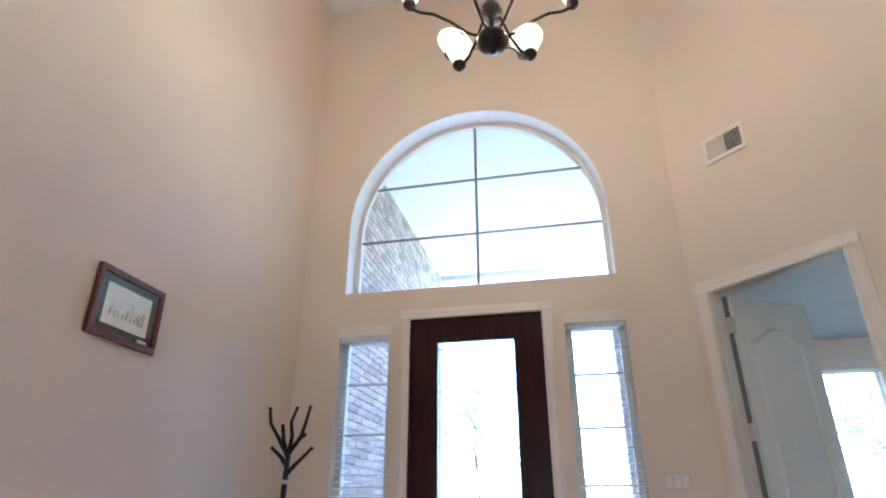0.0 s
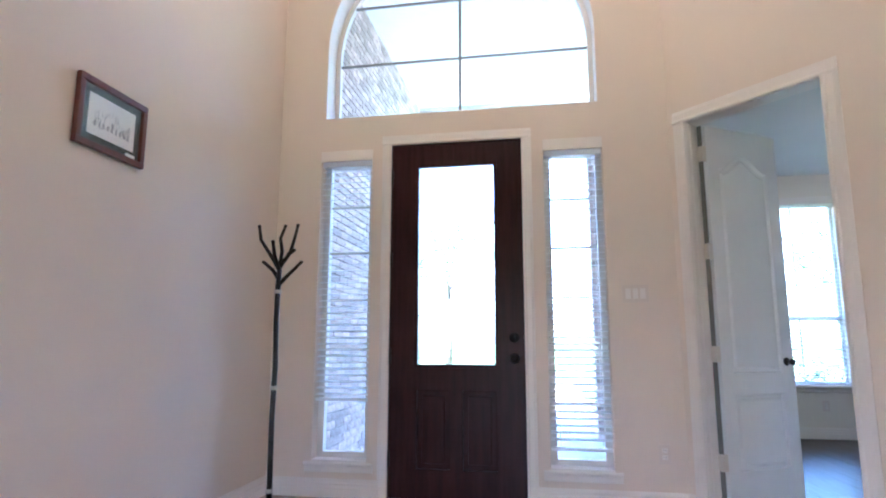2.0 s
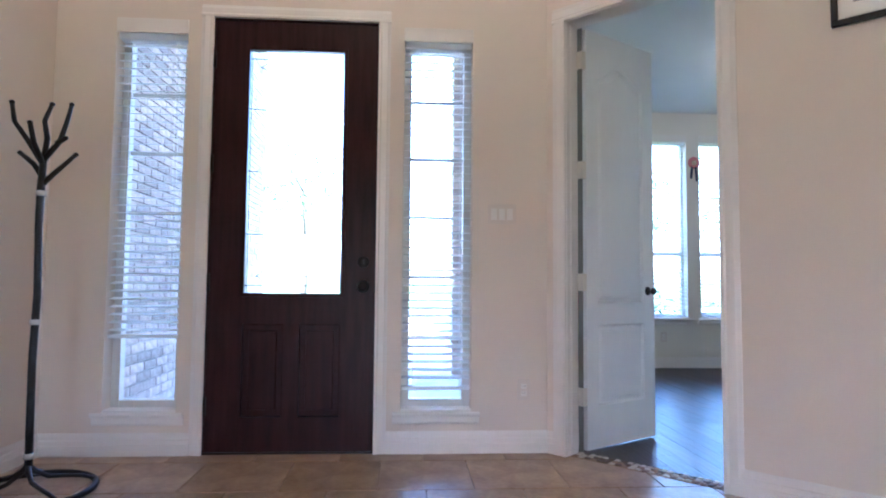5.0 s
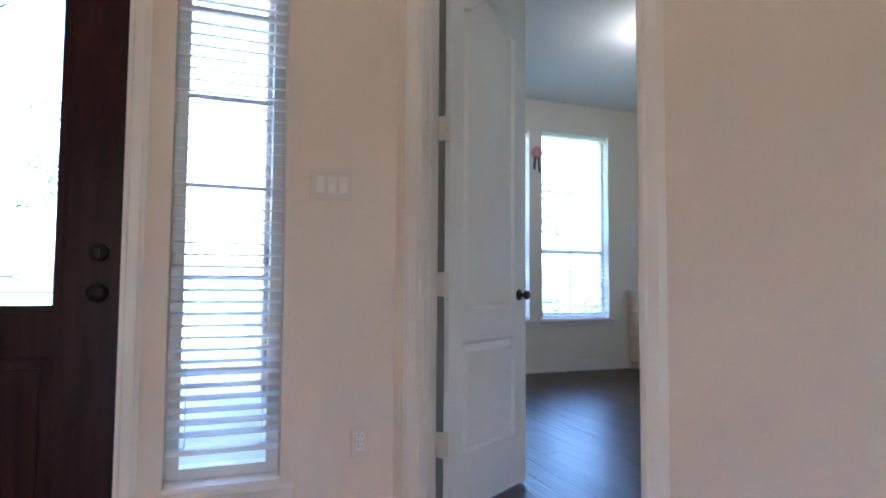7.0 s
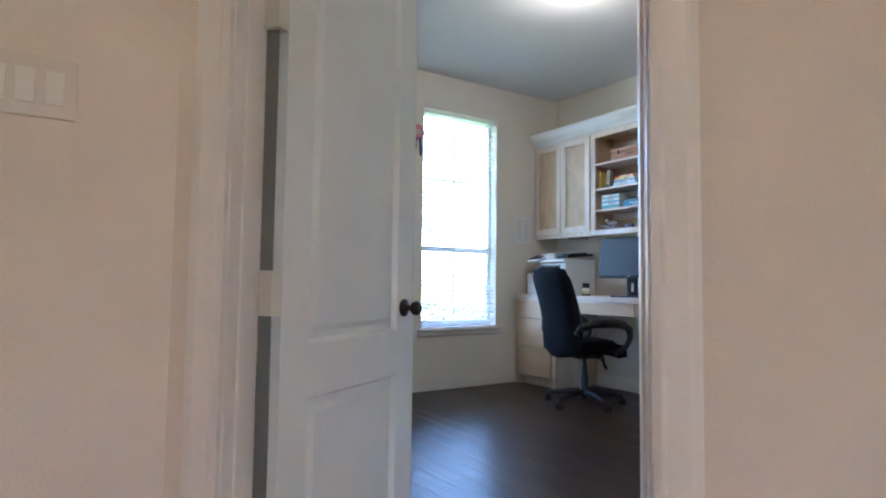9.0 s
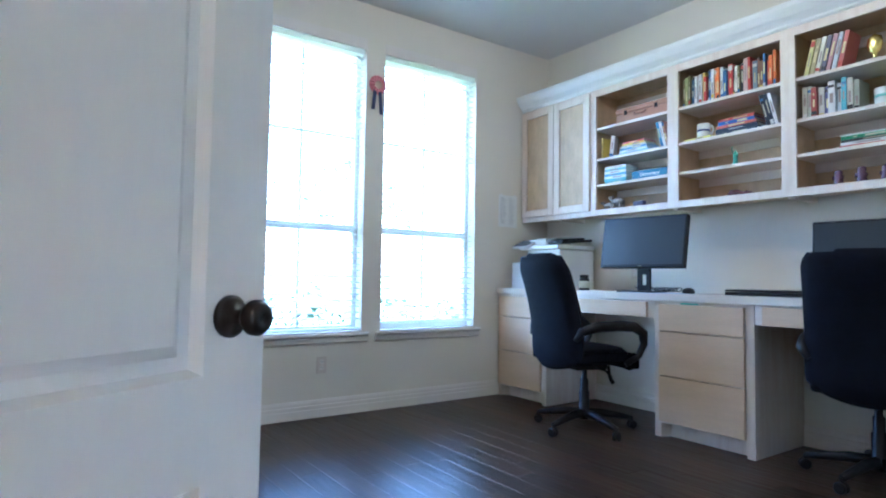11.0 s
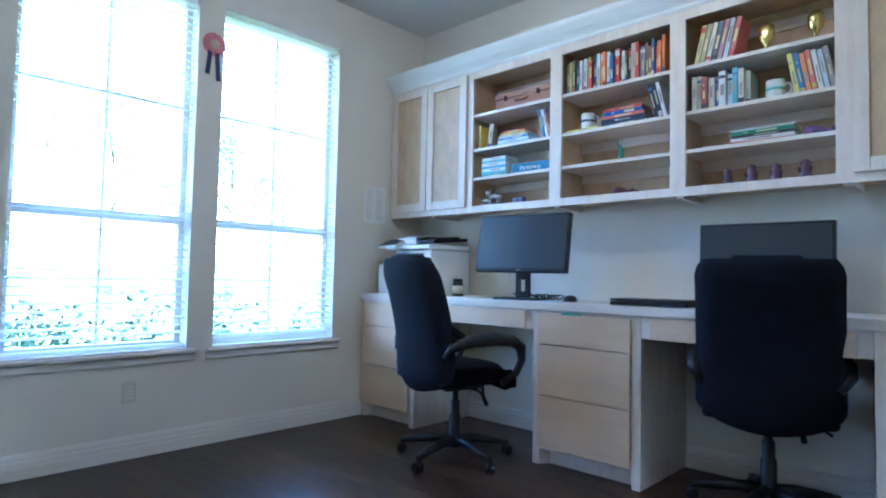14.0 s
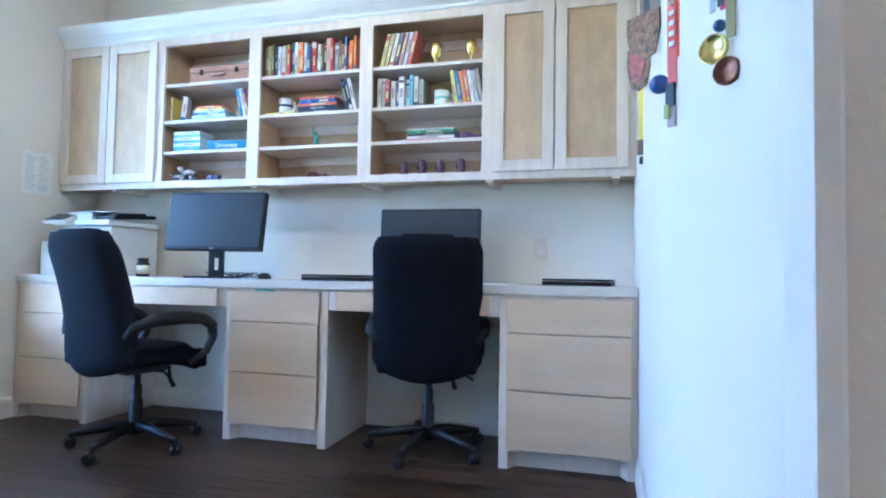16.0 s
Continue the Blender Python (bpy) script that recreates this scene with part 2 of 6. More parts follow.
def mesh_text(body, size, m, material, parent, name="lettering"):
    cu = bpy.data.curves.new("lettering", "FONT")
    cu.body, cu.size, cu.extrude, cu.align_x, cu.align_y = body, size, 0.0004, "CENTER", "CENTER"
    tmp = new("tmp", cu)
    me = bpy.data.meshes.new_from_object(tmp)
    bpy.data.objects.remove(tmp)
    me.transform(m)
    me.materials.append(material)
    ob = new(name, me)
    ob.parent = parent
    return ob


# ---- setting: plan ----
LX, FY, CZ = -1.155, 5.314, 5.6          # foyer: side wall, front wall, ceiling
FT = 0.24                                # front wall thickness
OWX, OEX, OSY, ONY, OZ = 1.83, 5.96, 4.917, 8.658, 2.99   # office walls and ceiling
DG = Vector((2.0, 4.94, 0))              # middle of the slanted doorway, foyer face
DU, DN = Vector((0.70711, -0.70711, 0)), Vector((0.70711, 0.70711, 0))
DT, DS0, DS1, DH = 0.12, -0.415, 0.428, 2.475
DC, AR, AZ0, AZS = 0.184, 0.990, 2.685, 3.233   # arch: centre, radius, sill, spring
SLW = ((-0.826, -0.434), (0.792, 1.190))
SL0, SL1 = 0.235, 2.36


def rect(a, b, c, d):
    return [(a, c), (b, c), (b, d), (a, d)]


arch = [(DC - AR, AZ0), (DC + AR, AZ0)] + [(DC + AR * math.cos(i * math.pi / 36), AZS + AR * math.sin(i * math.pi / 36)) for i in range(37)]
XR = DG.x + DG.y - FY                    # where the front wall meets the slanted one
front_outline = [(LX - 0.15, -0.05), (-0.29, -0.05), (-0.29, 2.45), (0.645, 2.45), (0.645, -0.05), (XR + 0.02, -0.05), (XR + 0.02, CZ), (LX - 0.15, CZ)]
setting(panel_wall("wall_front", (0, FY, 0), (1, 0, 0), (0, 1, 0), FT, front_outline, [rect(*SLW[0], SL0, SL1), rect(*SLW[1], SL0, SL1), arch], WALL), "warm beige painted entry wall around door and arch", "wall")
setting(panel_wall("wall_picture", (LX, -1.6, 0), (0, 1, 0), (-1, 0, 0), 0.15, rect(0, FY + 1.6, -0.05, CZ), [], WALL), "tall plain warm beige painted side wall", "wall")
slo = [(-0.529, -0.05), (DS0, -0.05), (DS0, DH), (DS1, DH), (DS1, -0.05), (1.414, -0.05), (1.414, CZ), (-0.529, CZ)]
setting(panel_wall("wall_slanted", DG, DU, DN, DT, slo, [], WALL), "slanted beige wall with the office doorway", "wall")
setting(panel_wall("wall_side", (3.0, 3.94, 0), (0, -1, 0), (1, 0, 0), 0.15, rect(0, 5.54, -0.05, CZ), [], WALL), "plain beige foyer wall", "wall")
# opening in this unseen wall is added to let daylight into the foyer
setting(panel_wall("wall_back", (-1.155, -1.5, 0), (1, 0, 0), (0, -1, 0), 0.1, [(0, -0.05), (1.5, -0.05), (1.5, 2.0), (2.15, 2.0), (2.15, -0.05), (4.155, -0.05), (4.155, CZ), (0, CZ)], [], WALL), "plain beige wall with an added opening for daylight", "wall")
setting(boxpart("ceiling_foyer", (-1.3, -1.6, CZ, 3.3, 5.5, CZ + 0.1), CEIL), "high flat pale foyer ceiling", "ceiling")
OPOLY = [(1.80, 5.31), (1.80, ONY + 0.02), (OEX + 0.02, ONY + 0.02), (OEX + 0.02, OSY - 0.02), (2.92, OSY - 0.02), (2.92, 4.19)]
setting(slab("ceiling_office", OPOLY, OZ, OZ + 0.1, CEIL), "flat pale office ceiling", "ceiling")
OW = ((3.212, 4.095), (4.252, 5.122))    # office windows
OW0, OW1 = 0.57, 2.655
setting(panel_wall("wall_window", (0, ONY, 0), (1, 0, 0), (0, 1, 0), 0.17, rect(1.64, OEX + 0.15, -0.05, OZ + 0.1), [rect(*OW[0], OW0, OW1), rect(*OW[1], OW0, OW1)], OFFICE_WALL), "cream painted office wall with two windows", "wall")
setting(panel_wall("wall_desk", (OEX, OSY - 0.13, 0), (0, 1, 0), (1, 0, 0), 0.15, rect(0, ONY - OSY + 0.13, -0.05, OZ + 0.1), [], OFFICE_WALL), "cream painted office wall behind built-in desk", "wall")
setting(panel_wall("wall_medals", (3.05, OSY, 0), (1, 0, 0), (0, -1, 0), 0.13, rect(0, OEX - 3.05, -0.05, OZ + 0.1), [], OFFICE_WALL), "cream office wall with hanging medals", "wall")
setting(boxpart("wall_return", (2.92, 4.10, -0.05, 3.05, OSY, OZ + 0.1), WALL), "short beige return wall", "wall")
setting(boxpart("wall_porch_side", (1.65, FY + FT, -0.05, OWX, ONY + 0.17, OZ + 1.4), OFFICE_WALL), "cream office wall beside the porch", "wall")
setting(boxpart("subfloor_foyer", (-1.3, -1.6, -0.12, 3.1, FY + 0.02, -0.012), GROUT), "grout bed under foyer tiles", "floor")
setting(slab("subfloor_office", [(1.72, 5.33), (1.72, ONY + 0.05), (OEX + 0.05, ONY + 0.05), (OEX + 0.05, OSY - 0.05), (2.93, OSY - 0.05), (2.93, 4.12)], -0.11, -0.014, PLANK), "dark bed under the plank floor", "floor")

# baseboards
BASE = [(0, 0), (0.016, 0), (0.016, 0.055), (0.013, 0.06), (0.013, 0.082), (0.009, 0.088), (0.009, 0.105), (0.004, 0.122), (0, 0.122)]


def baseboard(p0, p1, out):
    bm = bmesh.new()
    profile_run(bm, (*p0, 0), (*p1, 0), (*out, 0), BASE)
    setting(part("baseboard", bm, TRIM), "white profiled wooden baseboard", "baseboard")


def dpt(s, off=0.0):
    p = DG + DU * s + DN * off
    return (p.x, p.y)


baseboard((LX, -1.5), (LX, FY), (1, 0))
baseboard((LX, FY), (-0.355, FY), (0, -1))
baseboard((0.71, FY), (XR, FY), (0, -1))
baseboard(dpt(-0.529), dpt(-0.45), (-DN.x, -DN.y))
baseboard(dpt(0.46), dpt(1.414), (-DN.x, -DN.y))
baseboard((3.0, 3.94), (3.0, -1.5), (-1, 0))
baseboard((OWX, 5.36), (OWX, ONY), (1, 0))
baseboard((OWX, ONY), (5.40, ONY), (0, -1))
baseboard((OEX, OSY), (OEX, ONY), (-1, 0))
baseboard((2.99, OSY), (5.36, OSY), (0, 1))

# door casings
CAS = [(0, 0), (0.018, 0), (0.020, 0.012), (0.014, 0.02), (0.014, 0.05), (0.010, 0.058), (0.006, 0.07), (0, 0.07)]


def casing(name, o, u, n, a0, a1, top, material=TRIM, w=1.0):
    """Jamb casing round an opening: two uprights and a head, n the way it stands out."""
    o, u, n = Vector(o), Vector(u).normalized(), Vector(n).normalized()
    bm = bmesh.new()
    zv = Vector((0, 0, 1))

    def run(p0, p1, across):
        a = [bm.verts.new(p0 + n * q + across * (h * w)) for q, h in CAS]
        b = [bm.verts.new(p1 + n * q + across * (h * w)) for q, h in CAS]
        k = len(CAS)
        for i in range(k):
            bm.faces.new((a[i], a[(i + 1) % k], b[(i + 1) % k], b[i]))
        bm.faces.new(a[::-1])
        bm.faces.new(b)
    run(o + u * a0, o + u * a0 + zv * (top + 0.002), -u)
    run(o + u * a1, o + u * a1 + zv * (top + 0.002), u)
    run(o + u * (a0 - 0.07 * w) + zv * top, o + u * (a1 + 0.07 * w) + zv * top, zv)
    return setting(part(name, bm, material), "white moulded door casing", "trim")


casing("trim_entry_casing", (0, FY, 0), (1, 0, 0), (0, -1, 0), -0.288, 0.643, 2.452)
casing("trim_office_casing", DG, DU, -DN, DS0 + 0.012, DS1 - 0.012, DH - 0.012, w=1.2)
casing("trim_office_casing_inside", DG + DN * DT, DU, DN, DS0 - 0.006, DS1 - 0.012, DH - 0.012)
bm = bmesh.new()
for s in (DS0, DS1 - 0.016):
    M = Matrix.Translation(DG) @ Matrix.Rotation(radians(-45), 4, "Z")
    bx(bm, s, -0.002, 0, s + 0.016, DT + 0.002, DH - 0.016, M)
bx(bm, DS0, -0.002, DH - 0.016, DS1, DT + 0.002, DH, M)
bx(bm, DS0 + 0.016, 0.04, 0, DS0 + 0.022, 0.075, DH - 0.016, M)
bx(bm, DS1 - 0.022, 0.04, 0, DS1 - 0.016, 0.075, DH - 0.016, M)
# grey strip stands in for the shaded gap between jamb and open door
seal = boxpart("trim_gap_shade", (DS0 + 0.017, DT + 0.003, 0.0, DS0 + 0.046, DT + 0.008, DH - 0.02), SEAL, m=M)
setting(seal, "grey strip painted as shade in the hinge gap", "trim")
setting(part("trim_office_jamb", bm, TRIM), "white painted door jamb with stop", "trim")
boxpart("trim_corner_casing", (2.918, OSY - 0.002, 0, 2.988, OSY + 0.017, 2.475), TRIM, b=0.004)
setting(bpy.data.objects["trim_corner_casing"], "white upright casing at wall end", "trim")

bm = bmesh.new()
bx(bm, -0.2895, FY + 0.001, 0, -0.2825, FY + 0.10, 2.449)
bx(bm, 0.6375, FY + 0.001, 0, 0.6445, FY + 0.10, 2.449)
bx(bm, -0.2825, FY + 0.001, 2.4425, 0.6375, FY + 0.10, 2.449)
bx(bm, -0.2825, FY + 0.060, 0.012, -0.262, FY + 0.085, 2.4425)
bx(bm, 0.617, FY + 0.060, 0.012, 0.6375, FY + 0.085, 2.4425)
bx(bm, -0.262, FY + 0.060, 2.422, 0.617, FY + 0.085, 2.4425)
setting(part("trim_entry_jamb", bm, DARKWOOD), "dark stained entry door jamb with stop", "trim")

# ---- entry door ----
door = thing("door_1", "closed dark mahogany entry door with leaded glass", "door", kind="structure", at=(-0.282, FY + 0.012, 0.012))
DW, DHH, GX0, GX1, GZ0, GZ1 = 0.919, 2.43, 0.19, 0.73, 0.87, 2.265
bm = bmesh.new()
bx(bm, 0, 0, 0, GX0, 0.045, DHH)
bx(bm, GX1, 0, 0, DW, 0.045, DHH)
bx(bm, GX0, 0, GZ1, GX1, 0.045, DHH)
bx(bm, GX0, 0, 0.70, GX1, 0.045, GZ0)
bx(bm, GX0, 0, 0, GX1, 0.045, 0.19)
bx(bm, 0.415, 0, 0.19, 0.505, 0.045, 0.70)
part("door_frame", bm, DARKWOOD, door)
for x0, x1 in ((GX0, 0.415), (0.505, GX1)):
    bm = bmesh.new()
    bx(bm, x0, 0.014, 0.19, x1, 0.03, 0.70)
    bx(bm, x0 + 0.035, 0.003, 0.225, x1 - 0.035, 0.016, 0.665)
    bev(bm, 0.006)
    part("raised_panel", bm, DARKWOOD, door)
bm = bmesh.new()
for c in ((GX0 - 0.02, GZ0 - 0.02, GX1 + 0.02, GZ0 + 0.004), (GX0 - 0.02, GZ1 - 0.004, GX1 + 0.02, GZ1 + 0.02), (GX0 - 0.02, GZ0, GX0 + 0.004, GZ1), (GX1 - 0.004, GZ0, GX1 + 0.02, GZ1)):
    bx(bm, c[0], -0.008, c[1], c[2], 0.0, c[3])
bev(bm, 0.003)
part("glass_bead", bm, DARKWOOD, door)
pane = boxpart("glass_pane", (GX0, 0.02, GZ0, GX1, 0.026, GZ1), glass_mat("bevelled_glass", 0.06), door, "clear bevelled decorative glass")
pane.visible_shadow = False
came = bmesh.new()
cx = (GX0 + GX1) / 2
IX0, IX1 = GX0 + 0.098, GX1 - 0.098


def lead(pts, r=0.0026):
    ring_sweep(came, [(x, 0.023, z) for x, z in pts], r, 6)


def diamond(x, z, a, b):
    lead([(x - a, z), (x - a * 0.25, z + b * 0.4), (x, z + b), (x + a * 0.25, z + b * 0.4), (x + a, z), (x + a * 0.25, z - b * 0.4), (x, z - b), (x - a * 0.25, z - b * 0.4), (x - a, z)], 0.0022)


for z in (GZ0 + 0.045, GZ1 - 0.048):
    lead([(GX0, z), (GX1, z)])
for x in (GX0 + 0.012, GX1 - 0.012):
    lead([(x, GZ0), (x, GZ1)], 0.002)
for z, d in ((GZ0 + 0.098, 1), (GZ1 - 0.095, -1)):
    lead([(IX0 + 0.04, z), (IX1 - 0.04, z)])
    diamond(IX0, z, 0.04, 0.032)
    diamond(IX1, z, 0.04, 0.032)
for sx, xe in ((1, GX0), (-1, GX1)):
    lead([(IX0 if sx > 0 else IX1, GZ0 + 0.13), (IX0 if sx > 0 else IX1, GZ1 - 0.13)], 0.002)
    lead([(xe, 1.205), (xe + sx * 0.11, 1.205), (xe + sx * 0.16, 1.222), (xe + sx * 0.20, 1.245)])
    lead([(xe + sx * 0.11, 1.205), (xe + sx * 0.15, 1.195), (xe + sx * 0.20, 1.165)])
    lead([(xe, 1.566), (xe + sx * 0.06, 1.562)])
    lead([(xe, 1.925), (xe + sx * 0.11, 1.920), (xe + sx * 0.16, 1.905), (xe + sx * 0.20, 1.872)])
    lead([(cx - sx * 0.08, 1.96), (cx - sx * 0.02, 1.92), (cx + sx * 0.06, 1.875)])
    for z0, amp, h in ((1.26, 0.05, 0.20), (1.66, 0.05, 0.20)):
        lead([(cx + sx * amp * math.sin(math.pi * i / 12), z0 + h * i / 12) for i in range(13)])
diamond(cx, 1.205, 0.06, 0.045)
diamond(cx, 1.90, 0.06, 0.045)
part("leading", came, LEAD, door, "dark lead came in scrolling pattern")
for z in (1.053, 0.915):
    bm = bmesh.new()
    R = Matrix.Translation((0.855, 0, z)) @ Matrix.Rotation(radians(90), 4, "X")
    if z > 1:
        lathe(bm, [(0.001, 0), (0.032, 0), (0.032, 0.01), (0.022, 0.016), (0.012, 0.02), (0.001, 0.022)], n=20, m=R)
        bx(bm, 0.851, -0.04, z - 0.016, 0.859, -0.012, z + 0.016)
        part("deadbolt", bm, BRONZE, door, "dark bronze thumb-turn deadbolt")
    else:
        lathe(bm, [(0.001, 0), (0.034, 0), (0.034, 0.008), (0.012, 0.014), (0.011, 0.035), (0.026, 0.045), (0.03, 0.058), (0.022, 0.07), (0.001, 0.074)], n=20, m=R)
        part("door_knob", bm, BRONZE, door, "dark bronze round knob")
for z in (0.25, 0.93, 1.60, 2.2):
    bm = bmesh.new()
    ring_sweep(bm, [(-0.006, -0.012, z - 0.05), (-0.006, -0.012, z + 0.05)], 0.008, 10)
    bx(bm, -0.006, -0.012, z - 0.05, 0.006, 0.0, z + 0.05)
    part("hinge", bm, BRONZE, door)
boxpart("threshold", (-0.285, FY + 0.0, -0.01, 0.64, FY + FT, 0.011), BRONZE, b=0.003)
setting(bpy.data.objects["threshold"], "dark metal entry threshold", "threshold")


# ---- windows with blinds ----
SILLP = [(-0.10, 0), (0.034, 0), (0.040, -0.006), (0.040, -0.018), (0.034, -0.024), (0.016, -0.03), (0.016, -0.062), (0.010, -0.072), (0, -0.072), (0, -0.024), (-0.10, -0.024)]


def window(name, x0, x1, z0, z1, y, label, vert, bars, rail=None, fw=0.035):
    w = thing(name, label, "window", kind="structure", at=((x0 + x1) / 2, y, z0))
    hw, h = (x1 - x0) / 2, z1 - z0
    yf = 0.095
    bm = bmesh.new()
    for c in ((-hw, 0, -hw + fw, h), (hw - fw, 0, hw, h), (-hw + fw, 0, hw - fw, 0.045), (-hw + fw, h - 0.035, hw - fw, h)):
        bx(bm, c[0], yf, c[1], c[2], yf + 0.06, c[3])
    if rail:
        bx(bm, -hw + 0.03, yf - 0.006, rail - 0.025, hw - 0.03, yf + 0.05, rail + 0.025)
    bev(bm, 0.004)
    part("window_frame", bm, VINYL, w)
    bm = bmesh.new()
    for x in vert:
        bx(bm, x - 0.008, yf + 0.022, 0.03, x + 0.008, yf + 0.04, h - 0.02)
    for z in bars:
        bx(bm, -hw + 0.03, yf + 0.02, z - 0.008, hw - 0.03, yf + 0.042, z + 0.008)
    if vert or bars:
        part("muntin", bm, VINYL, w)
    zs = [0.03, rail, h - 0.02] if rail else [0.03, h - 0.02]
    for a, b in zip(zs, zs[1:]):
        p = boxpart("pane", (-hw + 0.02, yf + 0.029, a, hw - 0.02, yf + 0.033, b), GLASS, w)
        p.visible_shadow = False
    bm = bmesh.new()
    profile_run(bm, (-hw - 0.045, 0, 0), (hw + 0.045, 0, 0), (0, -1, 0), [(q, s) if q > 0 else (max(q, -0.001), s) for q, s in SILLP if q >= 0])
    bx(bm, -hw + 0.001, -0.001, -0.001 - 0.014, hw - 0.001, 0.094, 0.006)
    part("window_sill", bm, TRIM, w, "white moulded wooden sill")
    return w


def blind(x0, x1, ztop, zbot, y, label, drop=0.0, tilt=6):
    b = thing("window_blind", label, "blind", "white slatted window blinds", at=((x0 + x1) / 2, y + 0.045, zbot))
    hw, h = (x1 - x0) / 2 - 0.006, ztop - zbot
    boxpart("headrail", (-hw, -0.03, h - 0.045, hw, 0.03, h - 0.001), BLIND, b, b=0.004)
    boxpart("valence", (-hw - 0.008, -0.052, h - 0.012, hw + 0.008, -0.038, h + 0.07), TRIM, b, b=0.004)
    me = boxmesh("slat", 2 * hw, 0.048, 0.0028, BLIND)
    z, k = h - 0.075, 0
    while z > 0.045:
        piece("slat", me, b, (0, 0, z), (radians(tilt + random.uniform(-1.2, 1.2)), 0, 0))
        z -= 0.0435
    boxpart("bottom_rail", (-hw, -0.026, 0.0, hw, 0.026, 0.02), BLIND, b, b=0.004)
    for x in (-hw + 0.06, hw - 0.06) + ((0,) if hw > 0.3 else ()):
        bm = bmesh.new()
        for yy in (-0.027, 0.027):
            ring_sweep(bm, [(x, yy, 0.01), (x, yy, h - 0.04)], 0.0011, 4)
        part("ladder_cord", bm, BLIND, b)
    bm = bmesh.new()
    cxx, ln = hw - 0.045, min(0.55, 0.45 * h) + drop
    ring_sweep(bm, [(cxx, -0.034, h - 0.04), (cxx, -0.034, h - 0.04 - ln)], 0.001, 4)
    lathe(bm, [(0.001, 0), (0.007, 0.004), (0.006, 0.022), (0.002, 0.028)], at=(cxx, -0.034, h - 0.065 - ln), n=8)
    part("pull_cord", bm, BLIND, b, "thin white pull cord with tassel")
    return b


window("window_1", *SLW[0], SL0, SL1, FY, "narrow sidelight window beside entry door", (), (0.40, 0.75, 1.10, 1.445, 1.79), fw=0.045)
window("window_2", *SLW[1], SL0, SL1, FY, "narrow sidelight window beside entry door", (), (0.40, 0.75, 1.10, 1.445, 1.79), fw=0.045)
blind(*SLW[0], SL1, 0.63, FY, "white slatted blind raised partway over sidelight", tilt=11)
blind(*SLW[1], SL1, 0.345, FY, "white slatted blind lowered over sidelight", tilt=11)
for i, (a, b) in enumerate(OW):
    hh = OW1 - OW0
    window("window_" + str(3 + i), a, b, OW0, OW1, ONY, "tall double-hung office window with muntins", (0.0,), (0.40, 1.43), rail=0.75)
    blind(a, b, OW1, OW0 + (0.012 if i == 0 else 0.05), ONY, "white slatted blind lowered with open slats", tilt=10)

# arched transom
arcw = thing("window_5", "large white arched transom window above entry", "window", kind="structure", at=(DC, FY, AZ0))
SPR = AZS - AZ0


def arch_ring(bm, r0, r1, y0, y1, base0, base1):
    pts = []
    for r, bz in ((r0, base0), (r1, base1)):
        pts.append([(-r, bz)] + [(-r * math.cos(i * math.pi / 32), SPR + r * math.sin(i * math.pi / 32)) for i in range(33)] + [(r, bz)])
    g = [[[bm.verts.new((x, y, z)) for x, z in loop] for loop in pts] for y in (y0, y1)]
    k = len(pts[0])
    for i in range(k - 1):
        bm.faces.new((g[0][0][i], g[0][0][i + 1], g[0][1][i + 1], g[0][1][i]))
        bm.faces.new((g[1][0][i], g[1][0][i + 1], g[1][1][i + 1], g[1][1][i]))
        for r in (0, 1):
            bm.faces.new((g[0][r][i], g[0][r][i + 1], g[1][r][i + 1], g[1][r][i]))
    for i in (0, k - 1):
        bm.faces.new((g[0][0][i], g[0][1][i], g[1][1][i], g[1][0][i]))


bm = bmesh.new()
arch_ring(bm, AR - 0.040, AR - 0.006, 0.175, 0.225, 0.0, 0.0)
bx(bm, -AR + 0.040, 0.175, 0.004, AR - 0.040, 0.225, 0.04)
part("window_frame", bm, VINYL, arcw)
bm = bmesh.new()
bx(bm, -0.009, 0.188, 0.04, 0.009, 0.210, SPR + AR - 0.035)
for z in (0.505, 0.995):
    hw = math.sqrt(max(0.0, (AR - 0.036) ** 2 - max(0, z - SPR) ** 2))
    bx(bm, -hw, 0.190, z - 0.007, hw, 0.208, z + 0.007)
part("muntin", bm, MUNTIN, arcw)
# lining whiter than the wall paints daylight onto the arch reveal
bm = bmesh.new()
arch_ring(bm, AR - 0.005, AR - 0.001, 0.002, 0.174, 0.0, 0.0)
bx(bm, -AR + 0.006, 0.002, -0.001, AR - 0.006, 0.174, 0.003)
part("daylit_reveal", bm, CROWN, arcw, "arch reveal lining whitened as if daylit")
bm = bmesh.new()
R2 = AR - 0.035
bm.faces.new([bm.verts.new((x, 0.20, z)) for x, z in [(-R2, 0.04), (R2, 0.04)] + [(R2 * math.cos(i * math.pi / 32), SPR + R2 * math.sin(i * math.pi / 32)) for i in range(33)]])
pp = part("pane", bm, GLASS, arcw)
pp.visible_shadow = False

# ---- office door, open ----
HP = DG + DU * (DS0 + 0.023) + DN * (DT + 0.004)
odoor = thing("door_2", "white two-panel arched door standing open", "door", kind="structure", at=(HP.x, HP.y, 0.012), yaw=31.5)
W2, H2, T2 = 0.652, 2.44, 0.035


def arch_top(x0, x1, z, rise, n=16):
    return [(x1 + (x0 - x1) * i / n, z + rise * (0.5 - 0.5 * math.cos(2 * math.pi * i / n))) for i in range(n + 1)]


